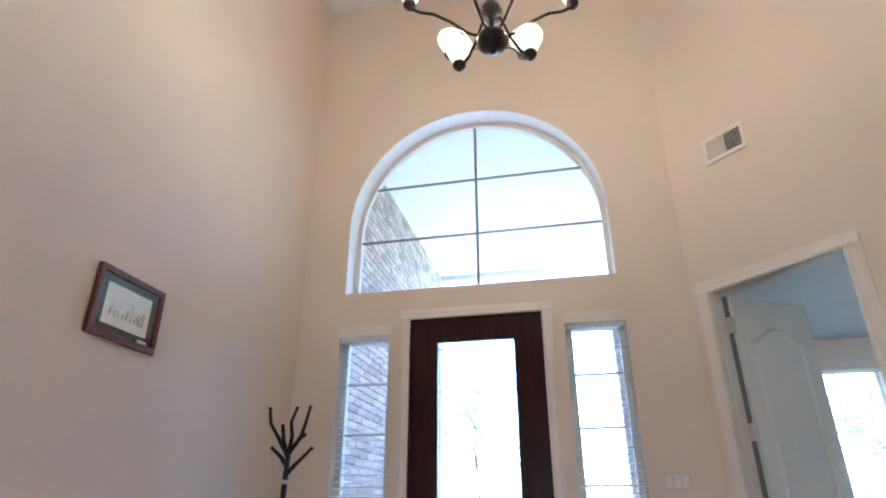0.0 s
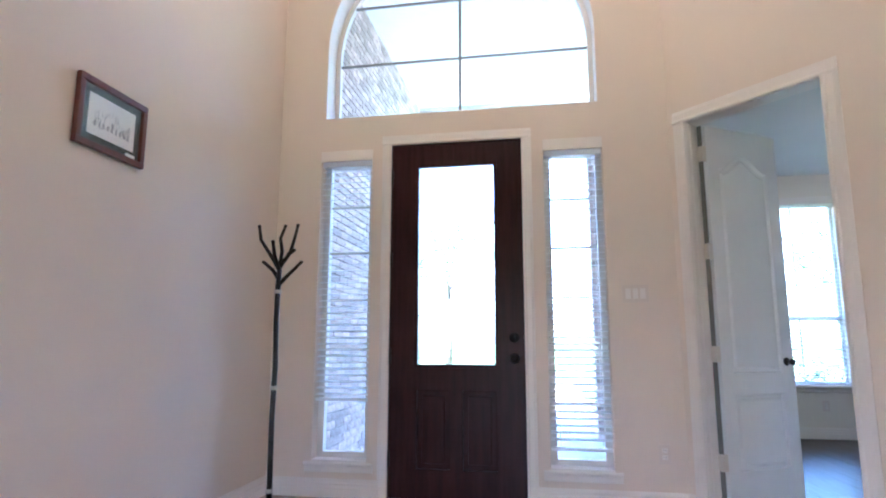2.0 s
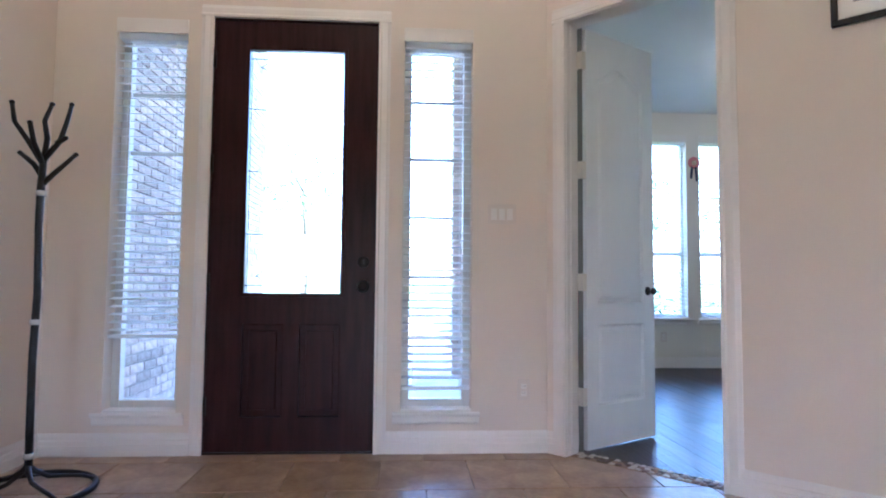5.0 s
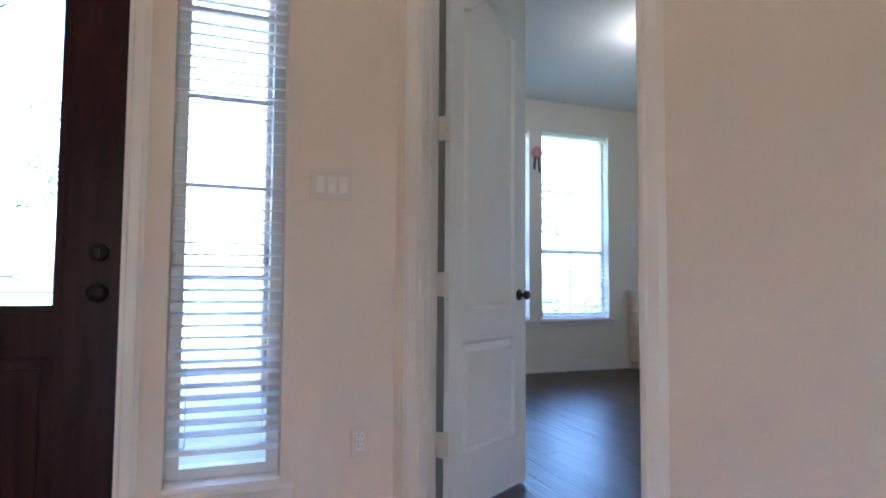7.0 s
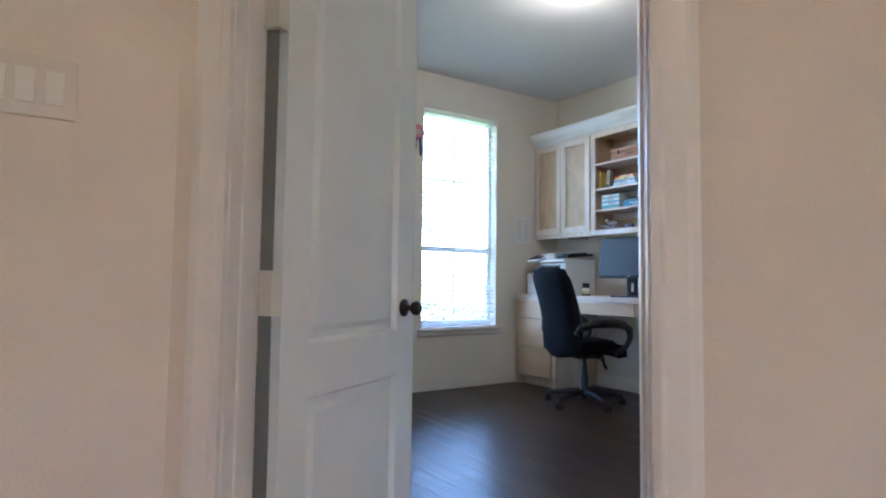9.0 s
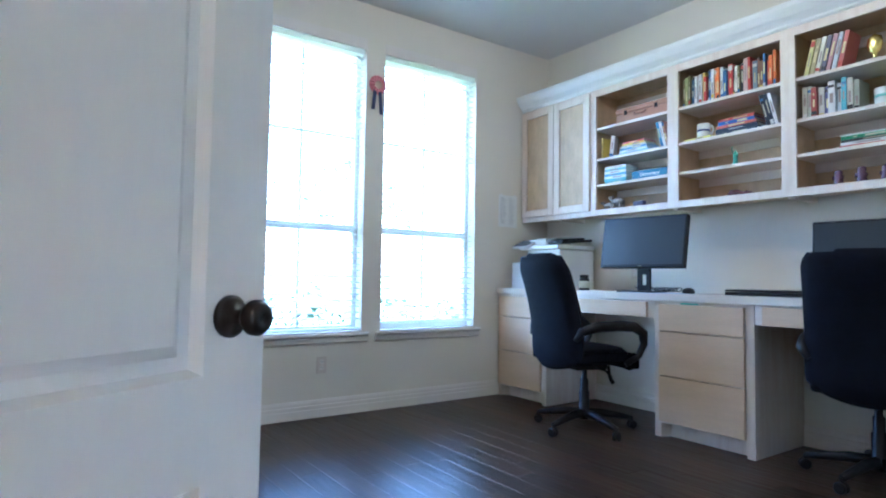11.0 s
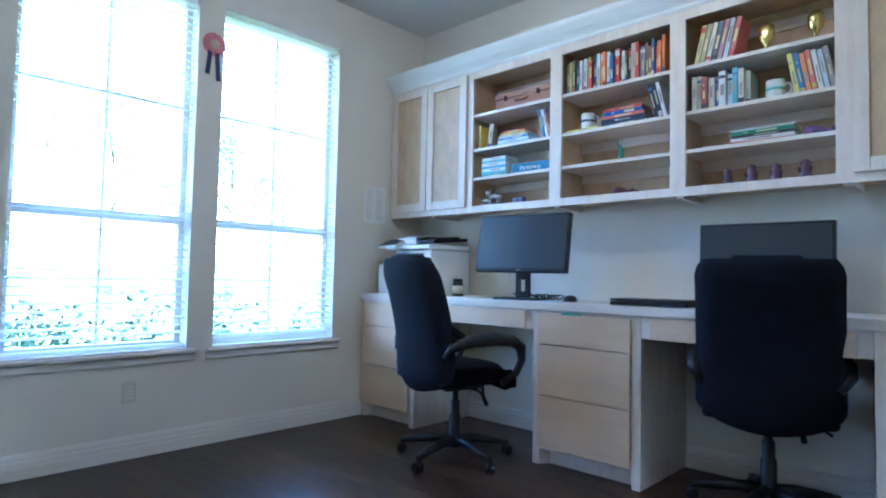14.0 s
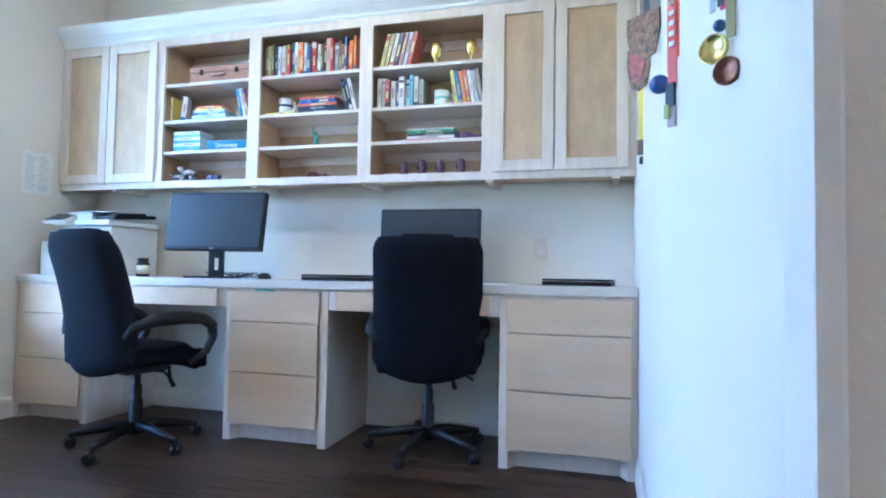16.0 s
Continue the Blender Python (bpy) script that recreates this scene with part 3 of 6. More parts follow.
bm = bmesh.new()
S0, S1 = 0.12, W2 - 0.105
up = [(S0, 0.83), (S1, 0.83)] + arch_top(S0, S1, 2.16, 0.11)
lo = rect(S0, S1, 0.24, 0.70)
for loop in (rect(0.026, W2, 0, H2), up, lo):
    vs = [bm.verts.new((x, 0, z)) for x, z in loop]
    for i in range(len(vs)):
        bm.edges.new((vs[i], vs[(i + 1) % len(vs)]))
bmesh.ops.triangle_fill(bm, edges=bm.edges[:], use_beauty=True)
ret = bmesh.ops.extrude_face_region(bm, geom=bm.faces[:])
bmesh.ops.translate(bm, vec=(0, -T2, 0), verts=[g for g in ret["geom"] if isinstance(g, bmesh.types.BMVert)])
part("door_stile_frame", bm, DOORW, odoor)


def inset_panel(loop, cxy):
    bm = bmesh.new()
    for ya, yb in ((-T2, -T2 + 0.016), (0.0, -0.016)):
        prev = None
        for k, y in ((1.0, ya), (0.965, yb), (0.90, yb), (0.84, ya + (yb - ya) * 0.3)):
            sx = 1 - (1 - k) * 1.0
            ring = []
            for x, z in loop:
                dx, dz = x - cxy[0], z - cxy[1]
                m = (1 - k) * 0.25
                ring.append(bm.verts.new((x - math.copysign(min(m, abs(dx)), dx), y, z - math.copysign(min(m, abs(dz)), dz))))
            if prev:
                for i in range(len(ring)):
                    bm.faces.new((prev[i], prev[(i + 1) % len(ring)], ring[(i + 1) % len(ring)], ring[i]))
            prev = ring
        bm.faces.new(prev)
    return part("door_panel", bm, DOORW, odoor)


inset_panel(up, (W2 / 2, 1.5))
inset_panel(lo, (W2 / 2, 0.47))
for sy in (-1, 1):
    bm = bmesh.new()
    R = Matrix.Translation((W2 - 0.065, 0 if sy > 0 else -T2, 0.90)) @ Matrix.Rotation(radians(-90 * sy), 4, "X") @ Matrix.Scale(0.82, 4)
    lathe(bm, [(0.001, 0), (0.033, 0), (0.033, 0.006), (0.026, 0.011), (0.012, 0.014), (0.0105, 0.032), (0.02, 0.038), (0.027, 0.048), (0.0275, 0.058), (0.02, 0.068), (0.008, 0.070), (0.006, 0.067), (0.001, 0.067)], n=24, m=R)
    part("door_knob", bm, BRONZE, odoor, "black round door knob")
boxpart("latch_plate", (W2 - 0.002, -0.03, 0.87, W2 + 0.0015, -0.005, 0.96), HINGE, odoor)
for z in (0.30, 0.95, 1.60, 2.25):
    bm = bmesh.new()
    ring_sweep(bm, [(-0.006, 0.004, z - 0.05), (-0.006, 0.004, z + 0.05)], 0.0075, 10)
    bx(bm, -0.006, -0.034, z - 0.05, 0.030, -0.001, z + 0.05)
    bx(bm, -0.010, -0.036, z - 0.05, -0.004, -0.004, z + 0.05)
    part("hinge", bm, HINGE, odoor, "cream painted hinge")


# ---- foyer things ----
def coat_rack():
    t = thing("coat_rack", "black wrought iron branch-shaped coat rack in corner", "coat rack", at=(-0.845, 4.73, 0))
    t.scale = (1, 1, 0.985)
    bm = bmesh.new()
    N = 40
    R = 0.265
    pts = [Vector((R * math.cos(2 * math.pi * i / N), R * math.sin(2 * math.pi * i / N), 0.016)) for i in range(N)]
    rings = []
    for i, p in enumerate(pts):
        o = p.copy()
        o.z = 0
        o.normalize()
        rings.append([bm.verts.new(p + 0.014 * (math.cos(a) * o + math.sin(a) * Vector((0, 0, 1)))) for a in (2 * math.pi * k / 8 for k in range(8))])
    for i in range(N):
        a, b = rings[i], rings[(i + 1) % N]
        for k in range(8):
            bm.faces.new((a[k], a[(k + 1) % 8], b[(k + 1) % 8], b[k])).smooth = True
    part("base_ring", bm, IRON, t)
    for k in range(5):
        a = radians(72 * k + 20)
        bm = bmesh.new()
        pr = [(0.0, 0.13), (0.03, 0.10), (0.08, 0.07), (0.15, 0.06), (0.21, 0.045), (0.262, 0.02)]
        ring_sweep(bm, [(r * math.cos(a + 1.2 * r), r * math.sin(a + 1.2 * r), z) for r, z in pr], [0.014, 0.012, 0.01, 0.009, 0.009, 0.008], 8)
        part("base_leg", bm, IRON, t)
    bm = bmesh.new()
    zz = [0.10, 0.3, 0.6, 0.9, 1.2, 1.38, 1.50]
    ring_sweep(bm, [(0.003 * math.sin(z * 9), 0.003 * math.cos(z * 7), z) for z in zz], [0.017, 0.0165, 0.0165, 0.016, 0.016, 0.017, 0.015], 12)
    part("pole", bm, IRON, t)
    for z in (0.17, 0.77, 1.36):
        bm = bmesh.new()
        ring_sweep(bm, [(0, 0, z - 0.012), (0, 0, z + 0.012)], 0.0215, 12)
        part("tape_band", bm, col(0.55, 0.52, 0.48), t, "pale packing tape band on pole")
    br = [[(0, 0, 1.50), (-0.06, -0.01, 1.60), (-0.12, -0.02, 1.69), (-0.135, -0.02, 1.78)],
          [(0, 0, 1.48), (0.01, 0.01, 1.62), (0.0, 0.0, 1.70), (0.03, 0.0, 1.78)],
          [(0.005, 0, 1.52), (0.06, 0.02, 1.61), (0.08, 0.03, 1.70), (0.10, 0.03, 1.79)],
          [(0.05, 0.015, 1.60), (0.09, 0.01, 1.625)],
          [(0, 0, 1.44), (-0.05, 0.02, 1.50), (-0.12, 0.03, 1.555)],
          [(0, 0, 1.40), (0.05, 0.01, 1.46), (0.10, 0.0, 1.50), (0.145, 0.0, 1.545)],
          [(0, 0, 1.5), (0.0, -0.07, 1.58), (0.01, -0.12, 1.66)]]
    for b in br:
        bm = bmesh.new()
        ring_sweep(bm, b, [0.0135 - 0.0015 * i for i in range(len(b))], 8)
        lathe(bm, [(0.001, -0.012), (0.011, -0.006), (0.012, 0.004), (0.001, 0.011)], at=b[-1], n=8)
        part("branch", bm, IRON, t)


coat_rack()


def wall_picture():
    w, h = 0.43, 0.315
    t = thing("picture_frame", "reddish wooden frame with grey building sketch", "picture", at=(LX + 0.002, 3.583, 2.017))
    M = Matrix.Rotation(radians(-90), 4, "Z") @ Matrix.Rotation(radians(0), 4, "Y")
    M = Matrix(((0, 1, 0, 0), (1, 0, 0, 0), (0, 0, 1, 0), (0, 0, 0, 1)))
    bm = bmesh.new()
    f = 0.03
    for c in ((-w / 2, -h / 2, w / 2, -h / 2 + f), (-w / 2, h / 2 - f, w / 2, h / 2), (-w / 2, -h / 2 + f, -w / 2 + f, h / 2 - f), (w / 2 - f, -h / 2 + f, w / 2, h / 2 - f)):
        bx(bm, c[0], 0.0, c[1], c[2], 0.026, c[3], M)
    bev(bm, 0.005)
    part("frame", bm, REDWOOD, t)
    boxpart("mat_board", (-w / 2 + f, 0.004, -h / 2 + f, w / 2 - f, 0.010, h / 2 - f), MATBOARD, t, m=M)
    boxpart("print", (-w / 2 + 0.07, 0.010, -h / 2 + 0.065, w / 2 - 0.07, 0.013, h / 2 - 0.065), PAPER, t, m=M)
    bm = bmesh.new()
    rs_ = random.Random(4)
    for k in range(90):
        u = rs_.uniform(-0.115, 0.115)
        top_ = 0.045 - 0.5 * abs(u) if abs(u) < 0.06 else 0.015 + 0.012 * math.sin(u * 60)
        a0 = rs_.uniform(-0.055, top_ - 0.01)
        if k % 3:
            bx(bm, u, 0.013, a0, u + 0.0016, 0.0134, min(top_, a0 + rs_.uniform(0.012, 0.04)), M)
        else:
            bx(bm, u - 0.012, 0.013, a0, u + 0.012, 0.0134, a0 + 0.0014, M)
    for k in range(-4, 5):
        h0 = 0.03 if k == 0 else 0.012
        bx(bm, 0.026 * k - 0.005, 0.013, -0.05, 0.026 * k + 0.005, 0.0135, -0.05 + h0 + 0.012, M)
    part("sketch", bm, INK, t, "faint grey drawing of an old facade")
    boxpart("title_tag", (0.10, 0.010, -0.122, 0.16, 0.0135, -0.108), PAPER, t, m=M @ Matrix.Rotation(radians(0), 4, "Y"))
    g = boxpart("glazing", (-w / 2 + f, 0.016, -h / 2 + f, w / 2 - f, 0.018, h / 2 - f), SCREENGLASS, t, m=M)
    g.visible_shadow = False


wall_picture()


def air_vent():
    t = thing("wall_vent", "cream metal air supply grille on wall", "vent")
    M = Matrix.Translation(DG + DU * -0.083 + Vector((0, 0, 3.422))) @ Matrix.Rotation(radians(-45), 4, "Z")
    t.matrix_basis = M
    w, h = 0.30, 0.20
    bm = bmesh.new()
    for c in ((-w / 2, -h / 2, w / 2, -h / 2 + 0.03), (-w / 2, h / 2 - 0.03, w / 2, h / 2), (-w / 2, -h / 2 + 0.03, -w / 2 + 0.03, h / 2 - 0.03), (w / 2 - 0.03, -h / 2 + 0.03, w / 2, h / 2 - 0.03), (-0.006, -h / 2 + 0.03, 0.006, h / 2 - 0.03)):
        bx(bm, c[0], -0.012, c[1], c[2], 0.0, c[3])
    bev(bm, 0.003)
    part("vent_frame", bm, TRIM, t)
    # black sheet on the unbroken wall stands in for the duct's shade
    boxpart("duct_shade", (-w / 2 + 0.02, -0.003, -h / 2 + 0.02, w / 2 - 0.02, -0.001, h / 2 - 0.02), PLASTIC, t)
    me = boxmesh("louver", 0.0025, 0.012, h - 0.06, TRIM)
    for side in (-1, 1):
        for i in range(8):
            piece("louver", me, t, (side * (0.016 + 0.0135 * i), -0.008, 0), (0, 0, radians(35 * side)))


air_vent()


def plate(name, m, w, h, label, cat, kind_):
    t = thing(name, label, cat)
    t.matrix_basis = m
    boxpart("cover_plate", (-w / 2, -0.006, -h / 2, w / 2, 0, h / 2), PLATE, t, b=0.002)
    if kind_ == "switch":
        for i in (-1, 0, 1):
            boxpart("rocker", (i * 0.046 - 0.0165, -0.0085, -0.033, i * 0.046 + 0.0165, -0.004, 0.033), TRIM, t, b=0.0015, m=Matrix.Translation((0, 0, 0)))
    elif kind_ == "outlet":
        for z in (-0.02, 0.02):
            o = boxpart("socket", (-0.0165, -0.0075, z - 0.0145, 0.0165, -0.004, z + 0.0145), TRIM, t, b=0.003)
            bm = bmesh.new()
            bx(bm, -0.008, -0.0082, z - 0.002, -0.006, -0.0072, z + 0.008)
            bx(bm, 0.006, -0.0082, z - 0.002, 0.008, -0.0072, z + 0.006)
            part("slot", bm, PLASTIC, o)


plate("light_switch", pose(1.362, FY - 0.001, 1.348), 0.165, 0.115, "almond triple rocker light switch plate", "switch", "switch")
plate("wall_outlet", pose(1.49, FY - 0.001, 0.35), 0.072, 0.116, "almond duplex wall outlet", "outlet", "outlet")
plate("wall_outlet", pose(3.796, ONY - 0.001, 0.355), 0.072, 0.116, "almond duplex wall outlet", "outlet", "outlet")
plate("wall_outlet", pose(OEX - 0.001, 5.434, 1.10, 0, 0, -90), 0.072, 0.116, "almond duplex outlet above desk", "outlet", "outlet")
plate("wall_outlet", pose(OEX - 0.001, 7.70, 1.04, 0, 0, -90), 0.072, 0.116, "almond duplex outlet above desk", "outlet", "outlet")
plate("wall_outlet", pose(OEX - 0.001, 7.35, 0.36, 0, 0, -90), 0.072, 0.116, "almond duplex outlet in desk kneehole", "outlet", "outlet")
plate("wall_outlet", pose(3.75, OSY + 0.001, 0.42, 0, 0, 180), 0.072, 0.116, "almond duplex outlet near baseboard", "outlet", "outlet")


def chandelier():
    t = thing("chandelier", "bronze two-tier chandelier with lit frosted shades", "chandelier", at=(0.60, 3.45, 3.10))
    bm = bmesh.new()
    lathe(bm, [(0.001, -0.035), (0.012, -0.03), (0.016, -0.015), (0.05, 0.0), (0.072, 0.025), (0.075, 0.05), (0.06, 0.075), (0.03, 0.085), (0.014, 0.09), (0.014, 0.17), (0.05, 0.19), (0.056, 0.22), (0.045, 0.25), (0.016, 0.27), (0.014, 0.70), (0.03, 0.72), (0.03, 0.80), (0.008, 0.82)], n=24)
    part("stem", bm, BRONZE, t)
    bm = bmesh.new()
    ring_sweep(bm, [(0, 0, 0.82), (0, 0, CZ - 3.10)], 0.007, 8)
    lathe(bm, [(0.065, CZ - 3.10), (0.06, CZ - 3.13), (0.02, CZ - 3.15), (0.007, CZ - 3.16)], n=20)
    part("hanging_rod", bm, BRONZE, t)
    for n_, r, zc, off, z0 in ((6, 0.385, 0.255, 12, 0.07), (2, 0.17, -0.045, 15, 0.20)):
        for k in range(n_):
            a = radians(off + (60 if n_ == 6 else 150) * k)
            c, s = math.cos(a), math.sin(a)
            bm = bmesh.new()
            if r > 0.3:
                pr = [(0.05, z0), (0.11, z0 + 0.02), (0.19, z0 + 0.09), (0.27, z0 + 0.14), (0.33, z0 + 0.15), (r, zc - 0.005)]
            else:
                pr = [(0.03, 0.22), (0.055, 0.15), (0.085, 0.07), (0.12, 0.0), (r, zc - 0.005)]
            ring_sweep(bm, [(q * c, q * s, z) for q, z in pr], 0.0075, 8)
            arm = part("arm", bm, BRONZE, t)
            bm = bmesh.new()
            lathe(bm, [(0.001, -0.022), (0.008, -0.018), (0.01, -0.008), (0.026, 0.0), (0.032, 0.014), (0.03, 0.026), (0.001, 0.027)], at=(r * c, r * s, zc), n=14)
            part("socket_cup", bm, BRONZE, arm)
            bm = bmesh.new()
            lathe(bm, [(0.026, 0.02), (0.034, 0.04), (0.048, 0.07), (0.062, 0.10), (0.066, 0.125), (0.060, 0.145), (0.057, 0.145), (0.062, 0.125), (0.058, 0.10), (0.044, 0.07), (0.03, 0.042), (0.022, 0.026)], at=(r * c, r * s, zc), n=18)
            part("shade", bm, SHADE_ON, arm, "lit cream frosted glass shade")
            ld = bpy.data.lights.new("bulb", "POINT")
            ld.energy, ld.color, ld.shadow_soft_size = BULB_WATTS, (1, 0.72, 0.42), 0.03
            lo_ = new("bulb", ld)
            lo_.parent, lo_.location = arm, (r * c, r * s, zc + 0.17)


chandelier()


def ceiling_light():
    t = thing("ceiling_light", "flush bronze ceiling light with lit frosted bowl", "ceiling light", at=(4.2, 6.66, OZ))
    bm = bmesh.new()
    lathe(bm, [(0.17, 0), (0.175, -0.012), (0.165, -0.028), (0.15, -0.032), (0.14, -0.02), (0.14, 0)], n=32)
    part("ring", bm, BRONZE, t)
    bm = bmesh.new()
    lathe(bm, [(0.148, -0.03), (0.14, -0.055), (0.11, -0.085), (0.06, -0.103), (0.001, -0.108)], n=32)
    part("bowl", bm, glow_mat("lit_bowl_glass", (1, 0.86, 0.66), 0.5), t, "glowing frosted glass bowl")
    bm = bmesh.new()
    lathe(bm, [(0.001, -0.133), (0.008, -0.126), (0.010, -0.113), (0.004, -0.106)], n=12)
    part("finial", bm, BRONZE, t)
    ld = bpy.data.lights.new("bulb", "POINT")
    ld.energy, ld.color, ld.shadow_soft_size = OFFICE_WATTS, (1, 0.84, 0.62), 0.12
    lo_ = new("bulb", ld)
    lo_.parent, lo_.location = t, (0, 0, -0.26)


ceiling_light()
# framed picture high on the slanted wall
pf = thing("picture_frame", "small black framed picture high on wall", "picture")
pf.matrix_basis = Matrix.Translation(DG + DU * 1.06 + Vector((0, 0, 2.27))) @ Matrix.Rotation(radians(-45), 4, "Z")
bm = bmesh.new()
for c in ((-0.18, -0.22, 0.18, -0.195), (-0.18, 0.195, 0.18, 0.22), (-0.18, -0.195, -0.155, 0.195), (0.155, -0.195, 0.18, 0.195)):
    bx(bm, c[0], -0.025, c[1], c[2], -0.001, c[3])
bev(bm, 0.004)
part("frame", bm, PLASTIC, pf)
boxpart("mat_board", (-0.155, -0.012, -0.195, 0.155, -0.004, 0.195), PAPER, pf)
boxpart("print", (-0.10, -0.014, -0.13, 0.10, -0.0125, 0.13), INK, pf)

# ---- office: upper cabinets ----
CX, CB, CT = 5.651, 1.505, 2.385         # cabinet face, bottom shelf, opening top


def shaker_door(parent, y0, y1, z0, z1, x):
    """A framed door with a sunk veneer panel, facing -x."""
    bm = bmesh.new()
    f = 0.06
    for c in ((y0, z0, y0 + f, z1), (y1 - f, z0, y1, z1), (y0 + f, z0, y1 - f, z0 + f), (y0 + f, z1 - f, y1 - f, z1)):
        bx(bm, x - 0.02, c[0], c[1], x, c[2], c[3])
    bev(bm, 0.003)
    d = part("cabinet_door", bm, MAPLE, parent)
    boxpart("door_panel", (x - 0.008, y0 + f - 0.004, z0 + f - 0.004, x - 0.002, y1 - f + 0.004, z1 - f + 0.004), PANELWOOD, d, "sunk tan veneer panel")


def upper_unit(y0, y1, label, shelves, doors, group):
    """Cabinet box between y0 and y1 with its face frame; shelves by height."""
    t = thing("wall_cabinet", label, "cabinet", group, at=(0, 0, 0))
    boxpart("side_panel", (CX + 0.02, y0 + 0.001, CB - 0.02, OEX - 0.002, y0 + 0.02, CT + 0.05), PANELWOOD, t)
    boxpart("side_panel", (CX + 0.02, y1 - 0.02, CB - 0.02, OEX - 0.002, y1 - 0.001, CT + 0.05), PANELWOOD, t)
    boxpart("back_panel", (OEX - 0.016, y0 + 0.02, CB - 0.02, OEX - 0.004, y1 - 0.02, CT + 0.05), PANELWOOD, t)
    boxpart("bottom_panel", (CX + 0.02, y0 + 0.02, CB - 0.02, OEX - 0.016, y1 - 0.02, CB), PANELWOOD, t)
    boxpart("top_panel", (CX + 0.02, y0 + 0.02, CT + 0.03, OEX - 0.016, y1 - 0.02, CT + 0.05), PANELWOOD, t)
    fr = 0.04
    bm = bmesh.new()
    bx(bm, CX, y0, CB - 0.045, CX + 0.02, y0 + fr, CT + 0.05)
    bx(bm, CX, y1 - fr, CB - 0.045, CX + 0.02, y1, CT + 0.05)
    bx(bm, CX, y0 + fr, CB - 0.045, CX + 0.02, y1 - fr, CB)
    bx(bm, CX, y0 + fr, CT, CX + 0.02, y1 - fr, CT + 0.05)
    part("face_frame", bm, MAPLE, t)
    for z in shelves:
        boxpart("shelf", (CX + 0.012, y0 + 0.021, z - 0.02, OEX - 0.017, y1 - 0.021, z), MAPLE_H, t, b=0.002)
    if shelves:
        for z in (*shelves[1:], CT):
            boxpart("cleat", (OEX - 0.03, y0 + 0.021, z - 0.075, OEX - 0.0165, y1 - 0.021, z - 0.021), MAPLE_H, t)
    for a, b in doors:
        shaker_door(t, a, b, CB - 0.005, CT + 0.035, CX)
    return t


G = "built-in maple wall cabinets"
SH = (2.14, 1.90, 1.70)
upper_unit(7.875, ONY - 0.003, "pickled maple wall cabinet with two closed doors", (), ((7.885, 8.262), (8.268, ONY - 0.012)), G)
upper_unit(7.17, 7.875, "open maple bookshelf cabinet with three shelves", SH, (), G)
upper_unit(6.426, 7.17, "open maple bookshelf cabinet with three shelves", SH, (), G)
upper_unit(5.69, 6.426, "open maple bookshelf cabinet with three shelves", SH, (), G)
upper_unit(OSY + 0.003, 5.69, "pickled maple wall cabinet with two closed doors", (), ((5.337, 5.665), (OSY + 0.04, 5.331)), G)
crown = thing("crown_moulding", "white painted crown moulding atop wall cabinets", "moulding", kind="structure")
bm = bmesh.new()
profile_run(bm, (CX, OSY + 0.003, CT + 0.05), (CX, ONY - 0.003, CT + 0.05), (-1, 0, 0), [(-0.3, 0), (0.004, 0), (0.012, 0.01), (0.014, 0.022), (0.028, 0.036), (0.05, 0.055), (0.068, 0.08), (0.078, 0.096), (0.082, 0.12), (0.075, 0.127), (-0.3, 0.127)])
part("crown", bm, CROWN, crown)
for y in (8.23, 7.17, 6.426, 5.69, 5.02):
    bm = bmesh.new()
    bx(bm, CX + 0.03, y - 0.02, CB - 0.055, OEX - 0.002, y + 0.02, CB - 0.021)
    setting(part("trim_shelf_bracket", bm, MAPLE), "maple support strip under wall cabinets", "trim")

# ---- office: desk ----
FX, DZ = 5.387, 0.89


def pedestal(y0, y1, label, d0, d1):
    t = thing("drawer_pedestal", label, "drawer unit", "desk drawer pedestals")
    boxpart("side_panel", (FX + 0.02, y0, 0.0, OEX - 0.003, y0 + 0.02, DZ - 0.045), MAPLE, t)
    boxpart("side_panel", (FX + 0.02, y1 - 0.02, 0.0, OEX - 0.003, y1, DZ - 0.045), MAPLE, t)
    boxpart("bottom_panel", (FX + 0.05, y0 + 0.02, 0.10, OEX - 0.01, y1 - 0.02, 0.12), MAPLE, t)
    bm = bmesh.new()
    bx(bm, FX, y0, 0, FX + 0.02, y0 + 0.045, DZ - 0.045)
    bx(bm, FX, y1 - 0.045, 0, FX + 0.02, y1, DZ - 0.045)
    bx(bm, FX, y0 + 0.045, DZ - 0.085, FX + 0.02, y1 - 0.045, DZ - 0.045)
    bx(bm, FX, y0 + 0.045, 0.085, FX + 0.02, y1 - 0.045, 0.11)
    part("face_frame", bm, MAPLE, t)
    bm = bmesh.new()
    bx(bm, FX + 0.06, y0 + 0.02, 0.0, FX + 0.075, y1 - 0.02, 0.10)
    for a, b in ((y0 + 0.045, y0 + 0.075), (y1 - 0.045, y1 - 0.075)):
        vs = [bm.verts.new(q) for q in ((FX + 0.002, a, 0), (FX + 0.06, b, 0), (FX + 0.06, a, 0))]
        us = [bm.verts.new((v.co.x, v.co.y, 0.085)) for v in vs]
        bm.faces.new(vs), bm.faces.new(us)
        for i in range(3):
            bm.faces.new((vs[i], vs[(i + 1) % 3], us[(i + 1) % 3], us[i]))
    part("toe_kick", bm, MAPLE, t)
    for z0, z1 in ((0.660, 0.825), (0.383, 0.655), (0.10, 0.378)):
        boxpart("drawer_front", (FX - 0.021, d0, z0, FX - 0.001, d1, z1), DRAWERW, t, b=0.004)


